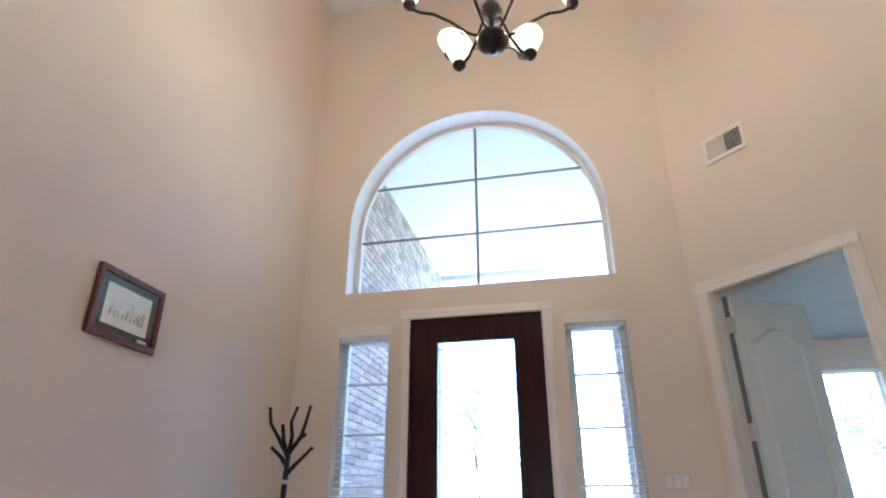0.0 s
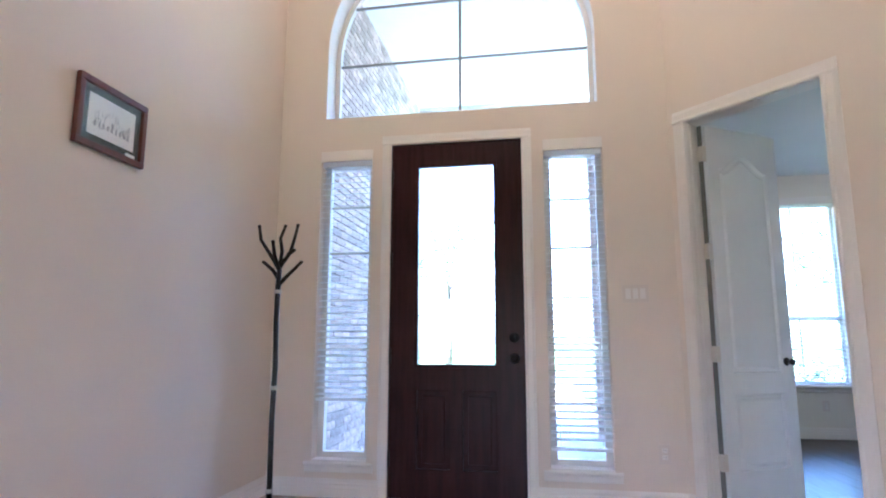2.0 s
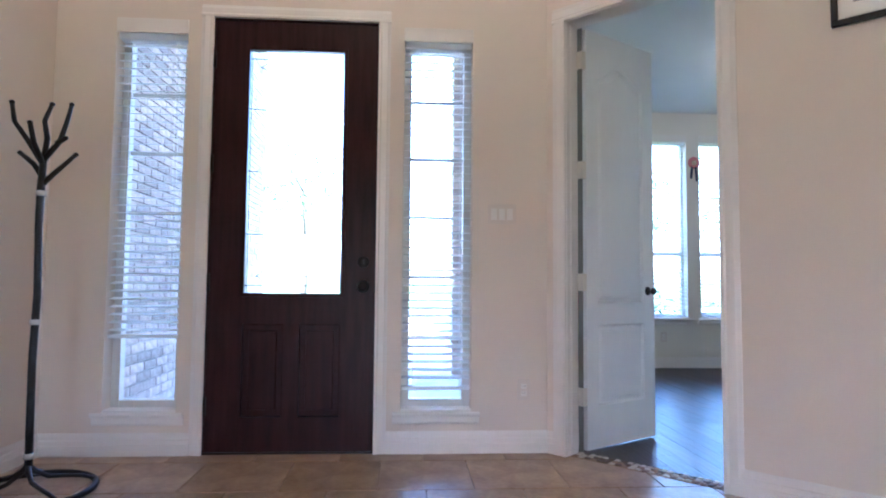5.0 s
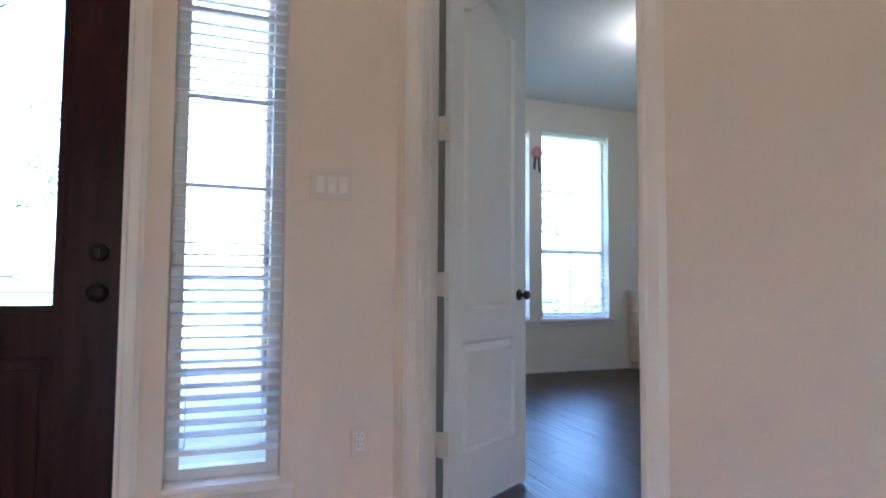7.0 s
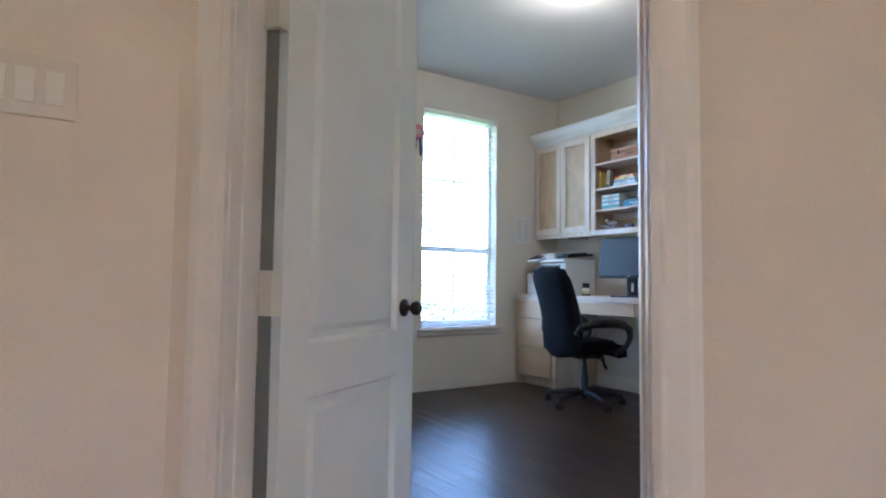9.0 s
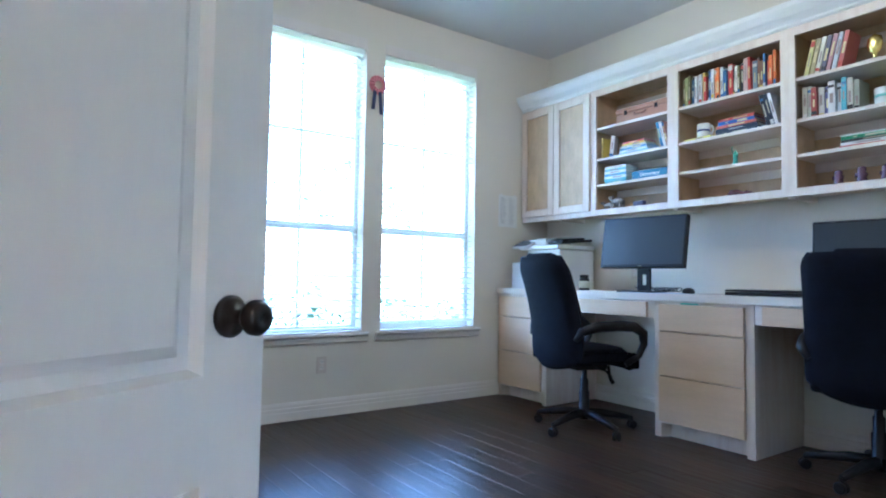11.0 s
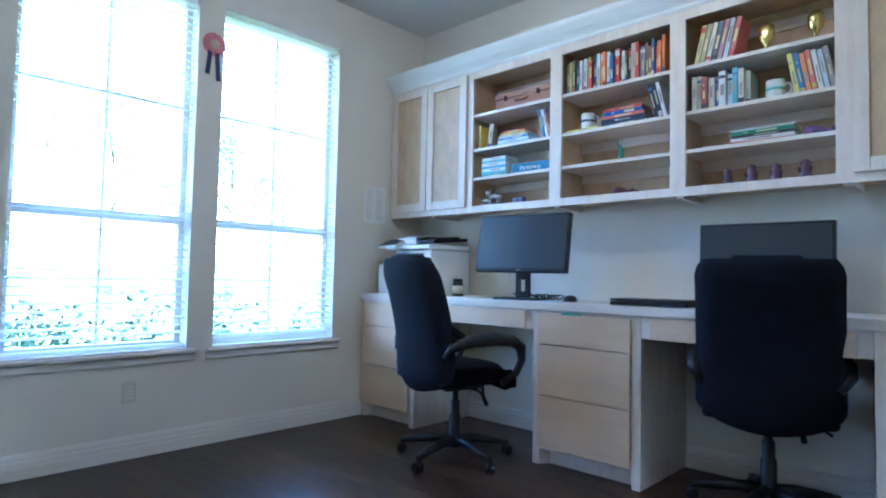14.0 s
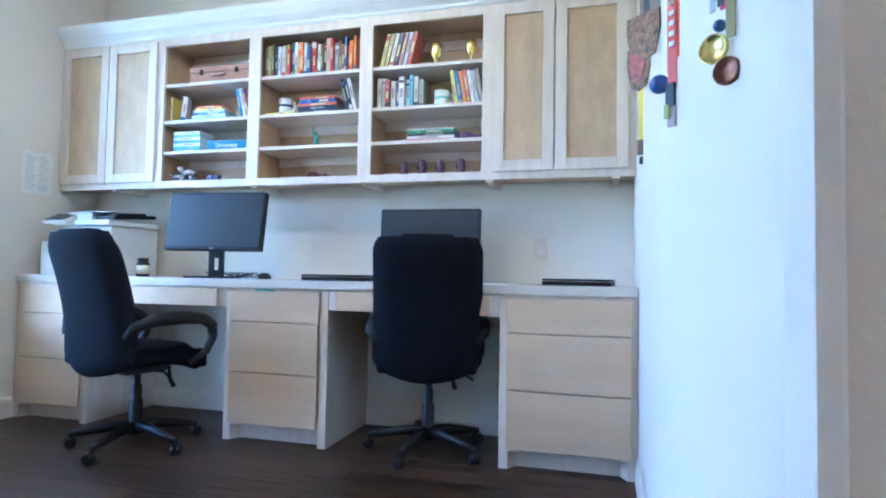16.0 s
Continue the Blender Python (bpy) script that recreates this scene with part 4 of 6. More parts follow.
pedestal(8.085, ONY - 0.004, "maple three-drawer desk pedestal by window wall", 8.135, ONY - 0.03)
pedestal(6.497, 7.125, "maple three-drawer desk pedestal between kneeholes", 6.545, 7.085)
pedestal(OSY + 0.004, 5.567, "maple three-drawer desk pedestal by side wall", OSY + 0.03, 5.53)
for y0, y1 in ((7.127, 8.083), (5.569, 6.495)):
    t = thing("knee_drawer", "shallow maple drawer over desk kneehole", "drawer", "desk knee drawers")
    boxpart("apron", (FX + 0.002, y0, 0.735, FX + 0.02, y1, DZ - 0.045), MAPLE_H, t)
    boxpart("drawer_front", (FX - 0.02, y0 + 0.05, 0.735, FX, y1 - 0.05, 0.835), DRAWERW, t, b=0.004)
top = thing("desktop", "long pickled maple worktop over drawer pedestals", "desktop", at=(FX, OSY, DZ))
boxpart("slab", (-0.004, 0.003, -0.043, OEX - FX - 0.003, ONY - OSY - 0.003, 0.0), MAPLE_H, top, b=0.003)
boxpart("front_edge", (-0.022, 0.003, -0.045, -0.004, ONY - OSY - 0.003, 0.001), MAPLE_H, top, "solid maple nosing", b=0.004)


# ---- office chairs ----
def chair(at, yaw, base0, label):
    t = thing("office_chair", label, "chair", "black swivel desk chairs", at=at, yaw=yaw)
    bm = bmesh.new()
    bx(bm, -0.25, -0.25, 0.44, 0.25, 0.25, 0.54)
    bmesh.ops.subdivide_edges(bm, edges=bm.edges[:], cuts=5, use_grid_fill=True)
    for v in bm.verts:
        x, y, z = v.co
        v.co.z += (0.02 * (1 - (x / 0.25) ** 2) * (1 - (y / 0.25) ** 2) if z > 0.5 else 0) - (0.04 * max(0, (x - 0.12) / 0.13) ** 2)
    bev(bm, 0.03, 3)
    part("seat", bm, FABRIC, t, "padded black fabric seat", smooth=True)
    bm = bmesh.new()
    NZ, NY, rows = 22, 12, []
    for side in (0, 1):
        g = []
        for i in range(NZ + 1):
            u = i / NZ
            z = 0.40 + 0.715 * u
            hw = 0.278 - 0.010 * u - 0.03 * max(0, (u - 0.90) / 0.10) ** 2 - 0.05 * max(0, (0.14 - u) / 0.14) ** 2.2
            xc = -0.25 - 0.11 * u ** 1.2 + 0.03 * math.sin(math.pi * u * 1.2)
            row = []
            for j in range(NY + 1):
                v = -1 + 2 * j / NY
                edge = (1 - abs(v) ** 8) ** 0.5 * min(1, 6 * u + 0.15) ** 0.5 * min(1, 6 * (1 - u) + 0.15) ** 0.5
                th = (0.065 if side else 0.045) * edge
                zz = z - (0.05 * v * v * max(0, (0.25 - u)) / 0.25 * -1)
                wrap = 0.04 * v * v
                row.append(bm.verts.new((xc + wrap + (th if side else -th), v * hw, zz)))
            g.append(row)
        rows.append(g)
    for g in rows:
        for i in range(NZ):
            for j in range(NY):
                bm.faces.new((g[i][j], g[i][j + 1], g[i + 1][j + 1], g[i + 1][j]))
    bdy = lambda g: [g[0][j] for j in range(NY)] + [g[i][NY] for i in range(NZ)] + [g[NZ][j] for j in range(NY, 0, -1)] + [g[i][0] for i in range(NZ, 0, -1)]
    a, b = bdy(rows[0]), bdy(rows[1])
    for i in range(len(a)):
        bm.faces.new((a[i], a[(i + 1) % len(a)], b[(i + 1) % len(a)], b[i]))
    part("backrest", bm, FABRIC, t, "high padded black fabric backrest", smooth=True)
    bm = bmesh.new()
    bx(bm, -0.380, -0.13, 1.05, -0.29, 0.13, 1.130)
    bev(bm, 0.025, 3)
    part("headrest_cap", bm, FABRIC, t, smooth=True)
    for s in (-1, 1):
        bm = bmesh.new()
        ys = s * 0.285
        pts = [(-0.24, s * 0.25, 0.60), (-0.22, ys, 0.655), (-0.10, ys, 0.685), (0.06, ys, 0.69), (0.17, ys, 0.68), (0.235, ys, 0.64), (0.24, ys, 0.57), (0.20, ys, 0.50), (0.12, s * 0.26, 0.445)]
        ring_sweep(bm, pts, [0.018, 0.026, 0.034, 0.036, 0.034, 0.03, 0.024, 0.02, 0.018], 10)
        part("armrest", bm, PLASTIC, t, "looped black plastic armrest")
    bm = bmesh.new()
    bx(bm, -0.12, -0.09, 0.39, 0.12, 0.09, 0.445)
    bev(bm, 0.015)
    ring_sweep(bm, [(0, -0.09, 0.41), (0.02, -0.19, 0.405), (0.03, -0.24, 0.37)], 0.007, 8)
    part("tilt_mechanism", bm, PLASTIC, t)
    bm = bmesh.new()
    ring_sweep(bm, [(0.1, -0.12, 0.42), (0.1, -0.13, 0.35), (0.12, -0.14, 0.31)], [0.008, 0.01, 0.014], 8)
    part("lever", bm, PLASTIC, t)
    bm = bmesh.new()
    lathe(bm, [(0.045, 0.07), (0.045, 0.12), (0.033, 0.13), (0.033, 0.24), (0.026, 0.25), (0.026, 0.32), (0.018, 0.33), (0.018, 0.40)], n=18)
    part("gas_lift", bm, PLASTIC, t)
    for k in range(5):
        a = radians(base0 - yaw + 72 * k)
        c, s = math.cos(a), math.sin(a)
        bm = bmesh.new()
        ring_sweep(bm, [(0.03 * c, 0.03 * s, 0.105), (0.12 * c, 0.12 * s, 0.105), (0.24 * c, 0.24 * s, 0.085), (0.32 * c, 0.32 * s, 0.07)], [0.03, 0.026, 0.021, 0.016], 8)
        leg = part("base_arm", bm, PLASTIC, t)
        bm = bmesh.new()
        R = Matrix.Translation((0.32 * c, 0.32 * s, 0.028)) @ Matrix.Rotation(a + 0.5 + k, 4, "Z") @ Matrix.Rotation(radians(90), 4, "X")
        lathe(bm, [(0.02, -0.026), (0.028, -0.02), (0.028, -0.006), (0.014, -0.004), (0.014, 0.004), (0.028, 0.006), (0.028, 0.02), (0.02, 0.026)], n=16, m=R)
        ring_sweep(bm, [(0.32 * c, 0.32 * s, 0.03), (0.32 * c, 0.32 * s, 0.075)], 0.009, 8)
        part("caster", bm, PLASTIC, leg)
    return t


chair((5.12, 7.47, 0), -13, 114, "black fabric swivel chair with looped arms at desk")
chair((5.54, 5.975, 0), 14, 100, "black fabric swivel chair facing second monitor")


# ---- things on the desk ----
def monitor(at, yaw, tilt, w, h, z0, label, stand_hole):
    t = thing("monitor", label, "monitor", "desk monitors", at=at, yaw=yaw)
    M = Matrix.Translation((0, 0, z0)) @ Matrix.Rotation(radians(tilt), 4, "Y")
    boxpart("casing", (-0.018, -w / 2, 0, 0.03, w / 2, h), PLASTIC, t, b=0.006, m=M)
    boxpart("screen", (-0.0195, -w / 2 + 0.012, 0.022, -0.0175, w / 2 - 0.012, h - 0.012), SCREEN, t, "dark switched-off screen", m=M)
    boxpart("logo_badge", (-0.0198, -0.014, 0.007, -0.0182, 0.014, 0.013), CHROME, t, m=M)
    bm = bmesh.new()
    if stand_hole:
        for c in ((-0.045, -0.02), (0.02, 0.045)):
            bx(bm, 0.035, c[0], 0.01, 0.06, c[1], 0.26)
        bx(bm, 0.035, -0.02, 0.01, 0.06, 0.02, 0.05)
        bx(bm, 0.035, -0.02, 0.12, 0.06, 0.02, 0.26)
    else:
        bx(bm, 0.035, -0.05, 0.01, 0.06, 0.05, 0.2)
    part("stand_column", bm, PLASTIC, t)
    boxpart("stand_base", (-0.09, -0.13, 0.0, 0.11, 0.13, 0.012), PLASTIC, t, b=0.004)


monitor((5.50, 7.315, DZ), 7, 10, 0.61, 0.355, 0.165, "large black flat monitor tilted back on stand", True)
monitor((5.72, 6.04, DZ), 2, 3, 0.585, 0.355, 0.065, "black flat monitor low on stand near wall", False)


def tangle(at, seed, n, label, mat_):
    rnd = random.Random(seed)
    t = thing("cable", label, "cable", at=at)
    for k in range(n):
        bm = bmesh.new()
        ph = rnd.uniform(0, 6.28)
        r = rnd.uniform(0.03, 0.05)
        pts = [(0.4 * r * math.cos(ph + i * 0.5), k * 0.03 + r * math.sin(ph + i * 0.5), 0.006 + 0.03 * abs(math.sin(i * 0.37 + ph))) for i in range(14)]
        ring_sweep(bm, pts, 0.0032, 6)
        part("loop", bm, mat_, t)


tangle((5.58, 7.10, DZ), 3, 6, "tangled black cables behind monitor", PLASTIC)
tangle((5.60, 7.36, DZ), 8, 2, "black cable loops beside monitor stand", PLASTIC)
mo = thing("mouse", "small black computer mouse on desk", "mouse", at=(5.56, 7.00, DZ))
bm = bmesh.new()
lathe(bm, [(0.032, 0.0), (0.034, 0.01), (0.03, 0.026), (0.016, 0.036), (0.001, 0.038)], n=16)
bmesh.ops.scale(bm, vec=(1.5, 1, 1), verts=bm.verts)
part("shell", bm, PLASTIC, mo)


def printer():
    t = thing("printer", "white multifunction laser printer with tilted touch panel", "printer", at=(5.46, 8.27, DZ))
    boxpart("body", (0.02, -0.23, 0, 0.42, 0.13, 0.315), WHITEPL, t, b=0.012)
    boxpart("front_cover", (-0.02, -0.20, 0.0, 0.03, 0.28, 0.215), WHITEPL, t, b=0.012)
    boxpart("side_body", (0.03, 0.131, 0, 0.40, 0.27, 0.215), WHITEPL, t, b=0.01)
    boxpart("output_slot", (0.008, -0.15, 0.235, 0.03, 0.12, 0.290), PLASTIC, t)
    boxpart("paper_tray", (-0.026, -0.17, 0.02, -0.012, 0.25, 0.10), WHITEPL, t, b=0.005)
    boxpart("tray_grip", (-0.030, -0.03, 0.085, -0.020, 0.10, 0.094), PLASTIC, t)
    boxpart("scanner_bed", (-0.01, -0.235, 0.318, 0.42, 0.20, 0.350), WHITEPL, t, b=0.008)
    P = Matrix.Translation((-0.01, 0.14, 0.345)) @ Matrix.Rotation(radians(-24), 4, "Y")
    pn = boxpart("control_panel", (-0.05, -0.09, 0.0, 0.09, 0.09, 0.022), WHITEPL, t, b=0.005, m=P)
    boxpart("touch_screen", (-0.045, -0.075, 0.022, 0.075, 0.08, 0.024), SCREEN, pn, "dark touch screen", m=P)
    F = Matrix.Translation((0.03, -0.02, 0.352)) @ Matrix.Rotation(radians(-5), 4, "Y")
    boxpart("document_feeder", (0.0, -0.05, 0.0, 0.33, 0.14, 0.050), WHITEPL, t, b=0.012, m=F)
    boxpart("feeder_tray", (0.01, -0.215, 0.004, 0.36, -0.06, 0.026), PLASTIC, t, "black document feeder tray", b=0.006, m=F)
    boxpart("feeder_guide", (0.06, -0.19, 0.026, 0.30, -0.10, 0.042), PLASTIC, t, b=0.005, m=F)
    boxpart("label_sticker", (0.0185, -0.215, 0.235, 0.021, -0.155, 0.29), PAPER, t)
    boxpart("paper_sheets", (-0.02, -0.16, 0.052, 0.20, 0.03, 0.056), PAPER, t, m=F @ Matrix.Rotation(radians(9), 4, "Z"))
    boxpart("power_light", (0.0185, 0.10, 0.296, 0.0205, 0.108, 0.304), PLASTIC, t)


printer()


def jar(at, r, h, body, lid, name, label, cat, band=None):
    t = thing(name, label, cat, at=at)
    bm = bmesh.new()
    lathe(bm, [(r * 0.9, 0), (r, 0.006), (r, h * 0.68), (r * 0.8, h * 0.8), (r * 0.75, h * 0.84), (0.001, h * 0.84)], n=18)
    part("body", bm, body, t)
    bm = bmesh.new()
    lathe(bm, [(r * 0.84, h * 0.84), (r * 0.84, h), (r * 0.78, h + 0.003), (0.001, h + 0.003)], n=18)
    part("lid", bm, lid, t)
    if band:
        bm = bmesh.new()
        lathe(bm, [(r + 0.001, h * 0.15), (r + 0.001, h * 0.62)], n=18)
        part("label_band", bm, band, t)


jar((5.60, 7.90, DZ), 0.040, 0.115, PLASTIC, PLASTIC, "jar", "dark jar with cream patterned label", "jar", col(0.6, 0.55, 0.4))


def laptop(at, yaw, w, d, label, n=1):
    t = thing("laptop", label, "laptop", at=at, yaw=yaw)
    for i in range(n):
        boxpart("base" if i == 0 else "upper_laptop", (-d / 2 + 0.012 * i, -w / 2 + 0.01 * i, 0.024 * i + 0.002, d / 2, w / 2, 0.024 * i + 0.022), PLASTIC, t, b=0.005)
    boxpart("lid", (-d / 2, -w / 2, 0.024 * n + 0.001, d / 2, w / 2, 0.024 * n + 0.011), PLASTIC, t, b=0.004)


laptop((5.56, 6.50, DZ), 4, 0.38, 0.26, "closed black laptops stacked on desk", 1)
laptop((5.62, 5.20, DZ), -6, 0.34, 0.22, "closed black laptop in sleeve on desk")
tagged(boxpart("paper", (5.40, 6.98, DZ, 5.62, 7.42, DZ + 0.002), col(0.45, 0.55, 0.70)), "pale blue mat under the monitor stand", "mat")
tagged(boxpart("sticky_note", (5.365, 6.82, 0.828, 5.375, 6.93, 0.836), col(0.05, 0.45, 0.30)), "green slip stuck in drawer top", "note")

# ---- things on the shelves ----
PAL = [(0.75, 0.73, 0.68), (0.60, 0.05, 0.04), (0.03, 0.05, 0.10), (0.75, 0.22, 0.03), (0.05, 0.14, 0.35), (0.70, 0.55, 0.08), (0.03, 0.03, 0.035), (0.55, 0.50, 0.40), (0.30, 0.04, 0.05), (0.20, 0.33, 0.42), (0.78, 0.77, 0.75), (0.25, 0.28, 0.20)]


def book(at, yaw, sx, sy, sz, color, label, lean=0.0, flat=False, title=""):
    """An upright book, its spine towards -x; flat turns it on its side."""
    t = thing("book", label, "book", "books on the shelves", at=at)
    B = Matrix.Rotation(radians(yaw), 4, "Z") @ (Matrix.Rotation(radians(lean), 4, "X"))
    if flat:
        B = B @ Matrix.Translation((0, -sz / 2, sy / 2)) @ Matrix.Rotation(radians(-90), 4, "X")
    t.matrix_basis = Matrix.Translation(at) @ B
    m = col(*color, 0.42)
    bm = bmesh.new()
    c = 0.003
    bx(bm, 0, -sy / 2, 0, c, sy / 2, sz)
    bx(bm, c, -sy / 2, 0, sx, -sy / 2 + c, sz)
    bx(bm, c, sy / 2 - c, 0, sx, sy / 2, sz)
    part("cover", bm, m, t)
    boxpart("pages", (c, -sy / 2 + c, 0.004, sx - 0.004, sy / 2 - c, sz - 0.004), PAPER, t)
    lum = sum(color) / 3
    if not title:
        ink = (col(0.55, 0.50, 0.36) if lum < 0.12 else col(0.68, 0.60, 0.30)) if lum < 0.35 else col(0.34, 0.27, 0.25)
        br = random.Random(int(at[1] * 7919 + at[2] * 104729))
        a = br.uniform(0.18, 0.42)
        w = br.uniform(0.12, 0.3)
        boxpart("spine_title", (-0.0008, -sy * w, sz * a, 0.0006, sy * w, sz * (a + br.uniform(0.25, 0.42))), ink, t)
        if not flat and br.random() < 0.6:
            z0 = br.choice((0.03, 0.80, 0.06))
            boxpart("spine_band", (-0.0007, -sy * 0.49, sz * z0, 0.0006, sy * 0.49, sz * (z0 + br.uniform(0.06, 0.16))), br.choice((col(0.70, 0.69, 0.66), col(0.60, 0.46, 0.08), col(0.03, 0.03, 0.04), col(0.50, 0.08, 0.05), col(0.06, 0.16, 0.34))), t)
        if br.random() < 0.5:
            boxpart("author_line", (-0.0009, -sy * 0.1, sz * 0.72, 0.0006, sy * 0.1, sz * 0.79), ink, t)
    else:
        TM = Matrix(((0, 0, -1, -0.0012), (0, 1, 0, 0), (1, 0, 0, sz / 2), (0, 0, 0, 1)))
        if flat:
            TM = Matrix(((0, 0, -1, -0.0012), (0, -1, 0, 0), (-1, 0, 0, sz / 2), (0, 0, 0, 1)))
        mesh_text(title, sy * 0.6, TM, PAPER, t)
    return t


def row_of_books(y_start, y_end, z, seed, hmin, hmax, tmin, tmax, colors, lean=0.0, x=None):
    rnd = random.Random(seed)
    y, i = y_start, 0
    while y - tmax > y_end:
        th = rnd.uniform(tmin, tmax)
        c = colors[i % len(colors)]
        h = rnd.uniform(hmin, hmax)
        book(((x or CX + 0.035) + rnd.uniform(0, 0.025), y - th / 2, z + (0.002 if not lean else 0.004)), 0, rnd.uniform(0.13, 0.16), th, h, c, "upright book with " + ("pale" if sum(c) > 1.4 else "dark" if sum(c) < 0.4 else "colourful") + " spine on shelf", lean)
        y -= th + 0.0015
        i += 1


def stack_of_books(y, z, items, x=None):
    """Flat books, lowest first: (length, thickness, colour, title)."""
    for ln, th, c, title in items:
        book(((x or CX + 0.05), y, z + 0.001), random.uniform(-4, 4), 0.14, th, ln, c, "book lying flat in a stack on shelf", flat=True, title=title)
        z += th + 0.001


# first bay
S1, S2, S3, S4 = 2.14, 1.90, 1.70, CB
def case(at):
    t = thing("wooden_box", "carved reddish wooden suitcase box on shelf", "box", at=at)
    boxpart("body", (0, -0.22, 0, 0.17, 0.22, 0.075), col(0.38, 0.20, 0.13, 0.6), t, b=0.006)
    boxpart("lid", (-0.003, -0.223, 0.078, 0.173, 0.223, 0.115), col(0.42, 0.23, 0.15, 0.6), t, b=0.008)
    bm = bmesh.new()
    ring_sweep(bm, [(-0.006, -0.05, 0.06), (-0.018, -0.04, 0.045), (-0.018, 0.04, 0.045), (-0.006, 0.05, 0.06)], 0.006, 8)
    part("handle", bm, col(0.25, 0.12, 0.08), t)
    for y in (-0.13, 0.13):
        boxpart("latch", (-0.006, y - 0.012, 0.062, 0.0, y + 0.012, 0.095), BRONZE, t)


case((CX + 0.06, 7.47, S1))
row_of_books(7.825, 7.78, S2, 5, 0.13, 0.16, 0.012, 0.016, [(0.05, 0.1, 0.3), (0.6, 0.45, 0.08)])
book((CX + 0.07, 7.745, S2 + 0.004), 28, 0.13, 0.03, 0.17, (0.72, 0.70, 0.66), "white patterned hardback standing on shelf", 6)
stack_of_books(7.53, S2, [(0.27, 0.018, (0.25, 0.50, 0.62), ""), (0.25, 0.016, (0.70, 0.74, 0.76), ""), (0.24, 0.014, (0.10, 0.30, 0.50), ""), (0.22, 0.014, (0.65, 0.62, 0.55), ""), (0.20, 0.014, (0.75, 0.55, 0.05), ""), (0.19, 0.012, (0.65, 0.08, 0.06), "")])
for i, c in enumerate(((0.05, 0.22, 0.42), (0.75, 0.75, 0.74), (0.35, 0.16, 0.10))):
    book((CX + 0.05, 7.285 - 0.022 * i, S2 + 0.004), 0, 0.15, 0.016, 0.19, c, "book leaning against the cabinet side", -14)
stack_of_books(7.69, S3, [(0.20, 0.018, c, "") for c in ((0.10, 0.32, 0.38), (0.15, 0.45, 0.50), (0.70, 0.74, 0.74), (0.12, 0.38, 0.55), (0.75, 0.76, 0.74), (0.20, 0.48, 0.50), (0.72, 0.74, 0.75))])
stack_of_books(7.39, S3, [(0.29, 0.062, (0.02, 0.14, 0.25), "Dictionary")])


def figure(at, kind_, label, m, h, cat="figurine"):
    rnd = random.Random(int(at[1] * 1000))
    t = thing("figurine", label, cat, at=at)
    bm = bmesh.new()
    if kind_ == "animal":
        for dx, dy in ((-0.02, -0.03), (-0.02, 0.03), (0.02, -0.03), (0.02, 0.03)):
            ring_sweep(bm, [(dx, dy, 0), (dx, dy * 0.9, h * 0.4)], [h * 0.12, h * 0.1], 8)
        ring_sweep(bm, [(0, -0.05, h * 0.45), (0, 0, h * 0.55), (0, 0.05, h * 0.5)], [h * 0.12, h * 0.26, h * 0.18], 10)
        ring_sweep(bm, [(-0.005, 0.045, h * 0.55), (-0.01, 0.06, h * 0.8), (-0.02, 0.075, h * 0.85)], [h * 0.14, h * 0.17, h * 0.08], 10)
        ring_sweep(bm, [(0, 0.05, h * 0.85), (0, 0.045, h)], [h * 0.06, h * 0.02], 6)
    elif kind_ == "upright":
        lathe(bm, [(h * 0.2, 0), (h * 0.22, h * 0.08), (h * 0.15, h * 0.2), (h * 0.19, h * 0.45), (h * 0.11, h * 0.65), (h * 0.15, h * 0.78), (h * 0.12, h * 0.95), (0.001, h)], n=14)
    elif kind_ == "squat":
        lathe(bm, [(h * 0.30, 0), (h * 0.31, h * 0.12), (h * 0.24, h * 0.3), (h * 0.30, h * 0.5), (h * 0.20, h * 0.66), (h * 0.25, h * 0.8), (h * 0.16, h * 0.96), (0.001, h)], n=14)
        for s_ in (-1, 1):
            ring_sweep(bm, [(-h * 0.1, s_ * h * 0.26, h * 0.55), (-h * 0.25, s_ * h * 0.22, h * 0.35)], [h * 0.08, h * 0.06], 8)
    elif kind_ == "torch":
        lathe(bm, [(h * 0.16, 0), (h * 0.16, h * 0.12), (h * 0.12, h * 0.13), (h * 0.11, h * 0.3), (h * 0.10, h * 0.6), (h * 0.05, h * 0.68), (h * 0.055, h * 0.76), (0.001, h * 0.8)], n=12)
        ring_sweep(bm, [(0, 0.008, h * 0.6), (0, 0.022, h * 0.78), (0, 0.022, h)], [h * 0.035, h * 0.03, h * 0.03], 8)
        ring_sweep(bm, [(-0.008, -0.012, h * 0.42), (-0.012, -0.02, h * 0.6)], [h * 0.05, h * 0.05], 6)
    elif kind_ == "dragster":
        ring_sweep(bm, [(0, -0.10, 0.012), (0, -0.03, 0.018), (0, 0.02, 0.03), (0, 0.05, 0.03), (0, 0.07, 0.015)], [0.004, 0.01, 0.02, 0.02, 0.006], 10)
        for y in (-0.06, 0.045):
            for x in (-0.02, 0.02):
                ring_sweep(bm, [(x - 0.006, y, 0.016), (x + 0.006, y, 0.016)], 0.016, 10)
    elif kind_ == "dice":
        bx(bm, -0.02, -0.045, 0, 0.02, -0.003, 0.042)
        bx(bm, -0.015, 0.003, 0, 0.025, 0.045, 0.042)
        bev(bm, 0.004)
    part("body", bm, m, t, smooth=False)


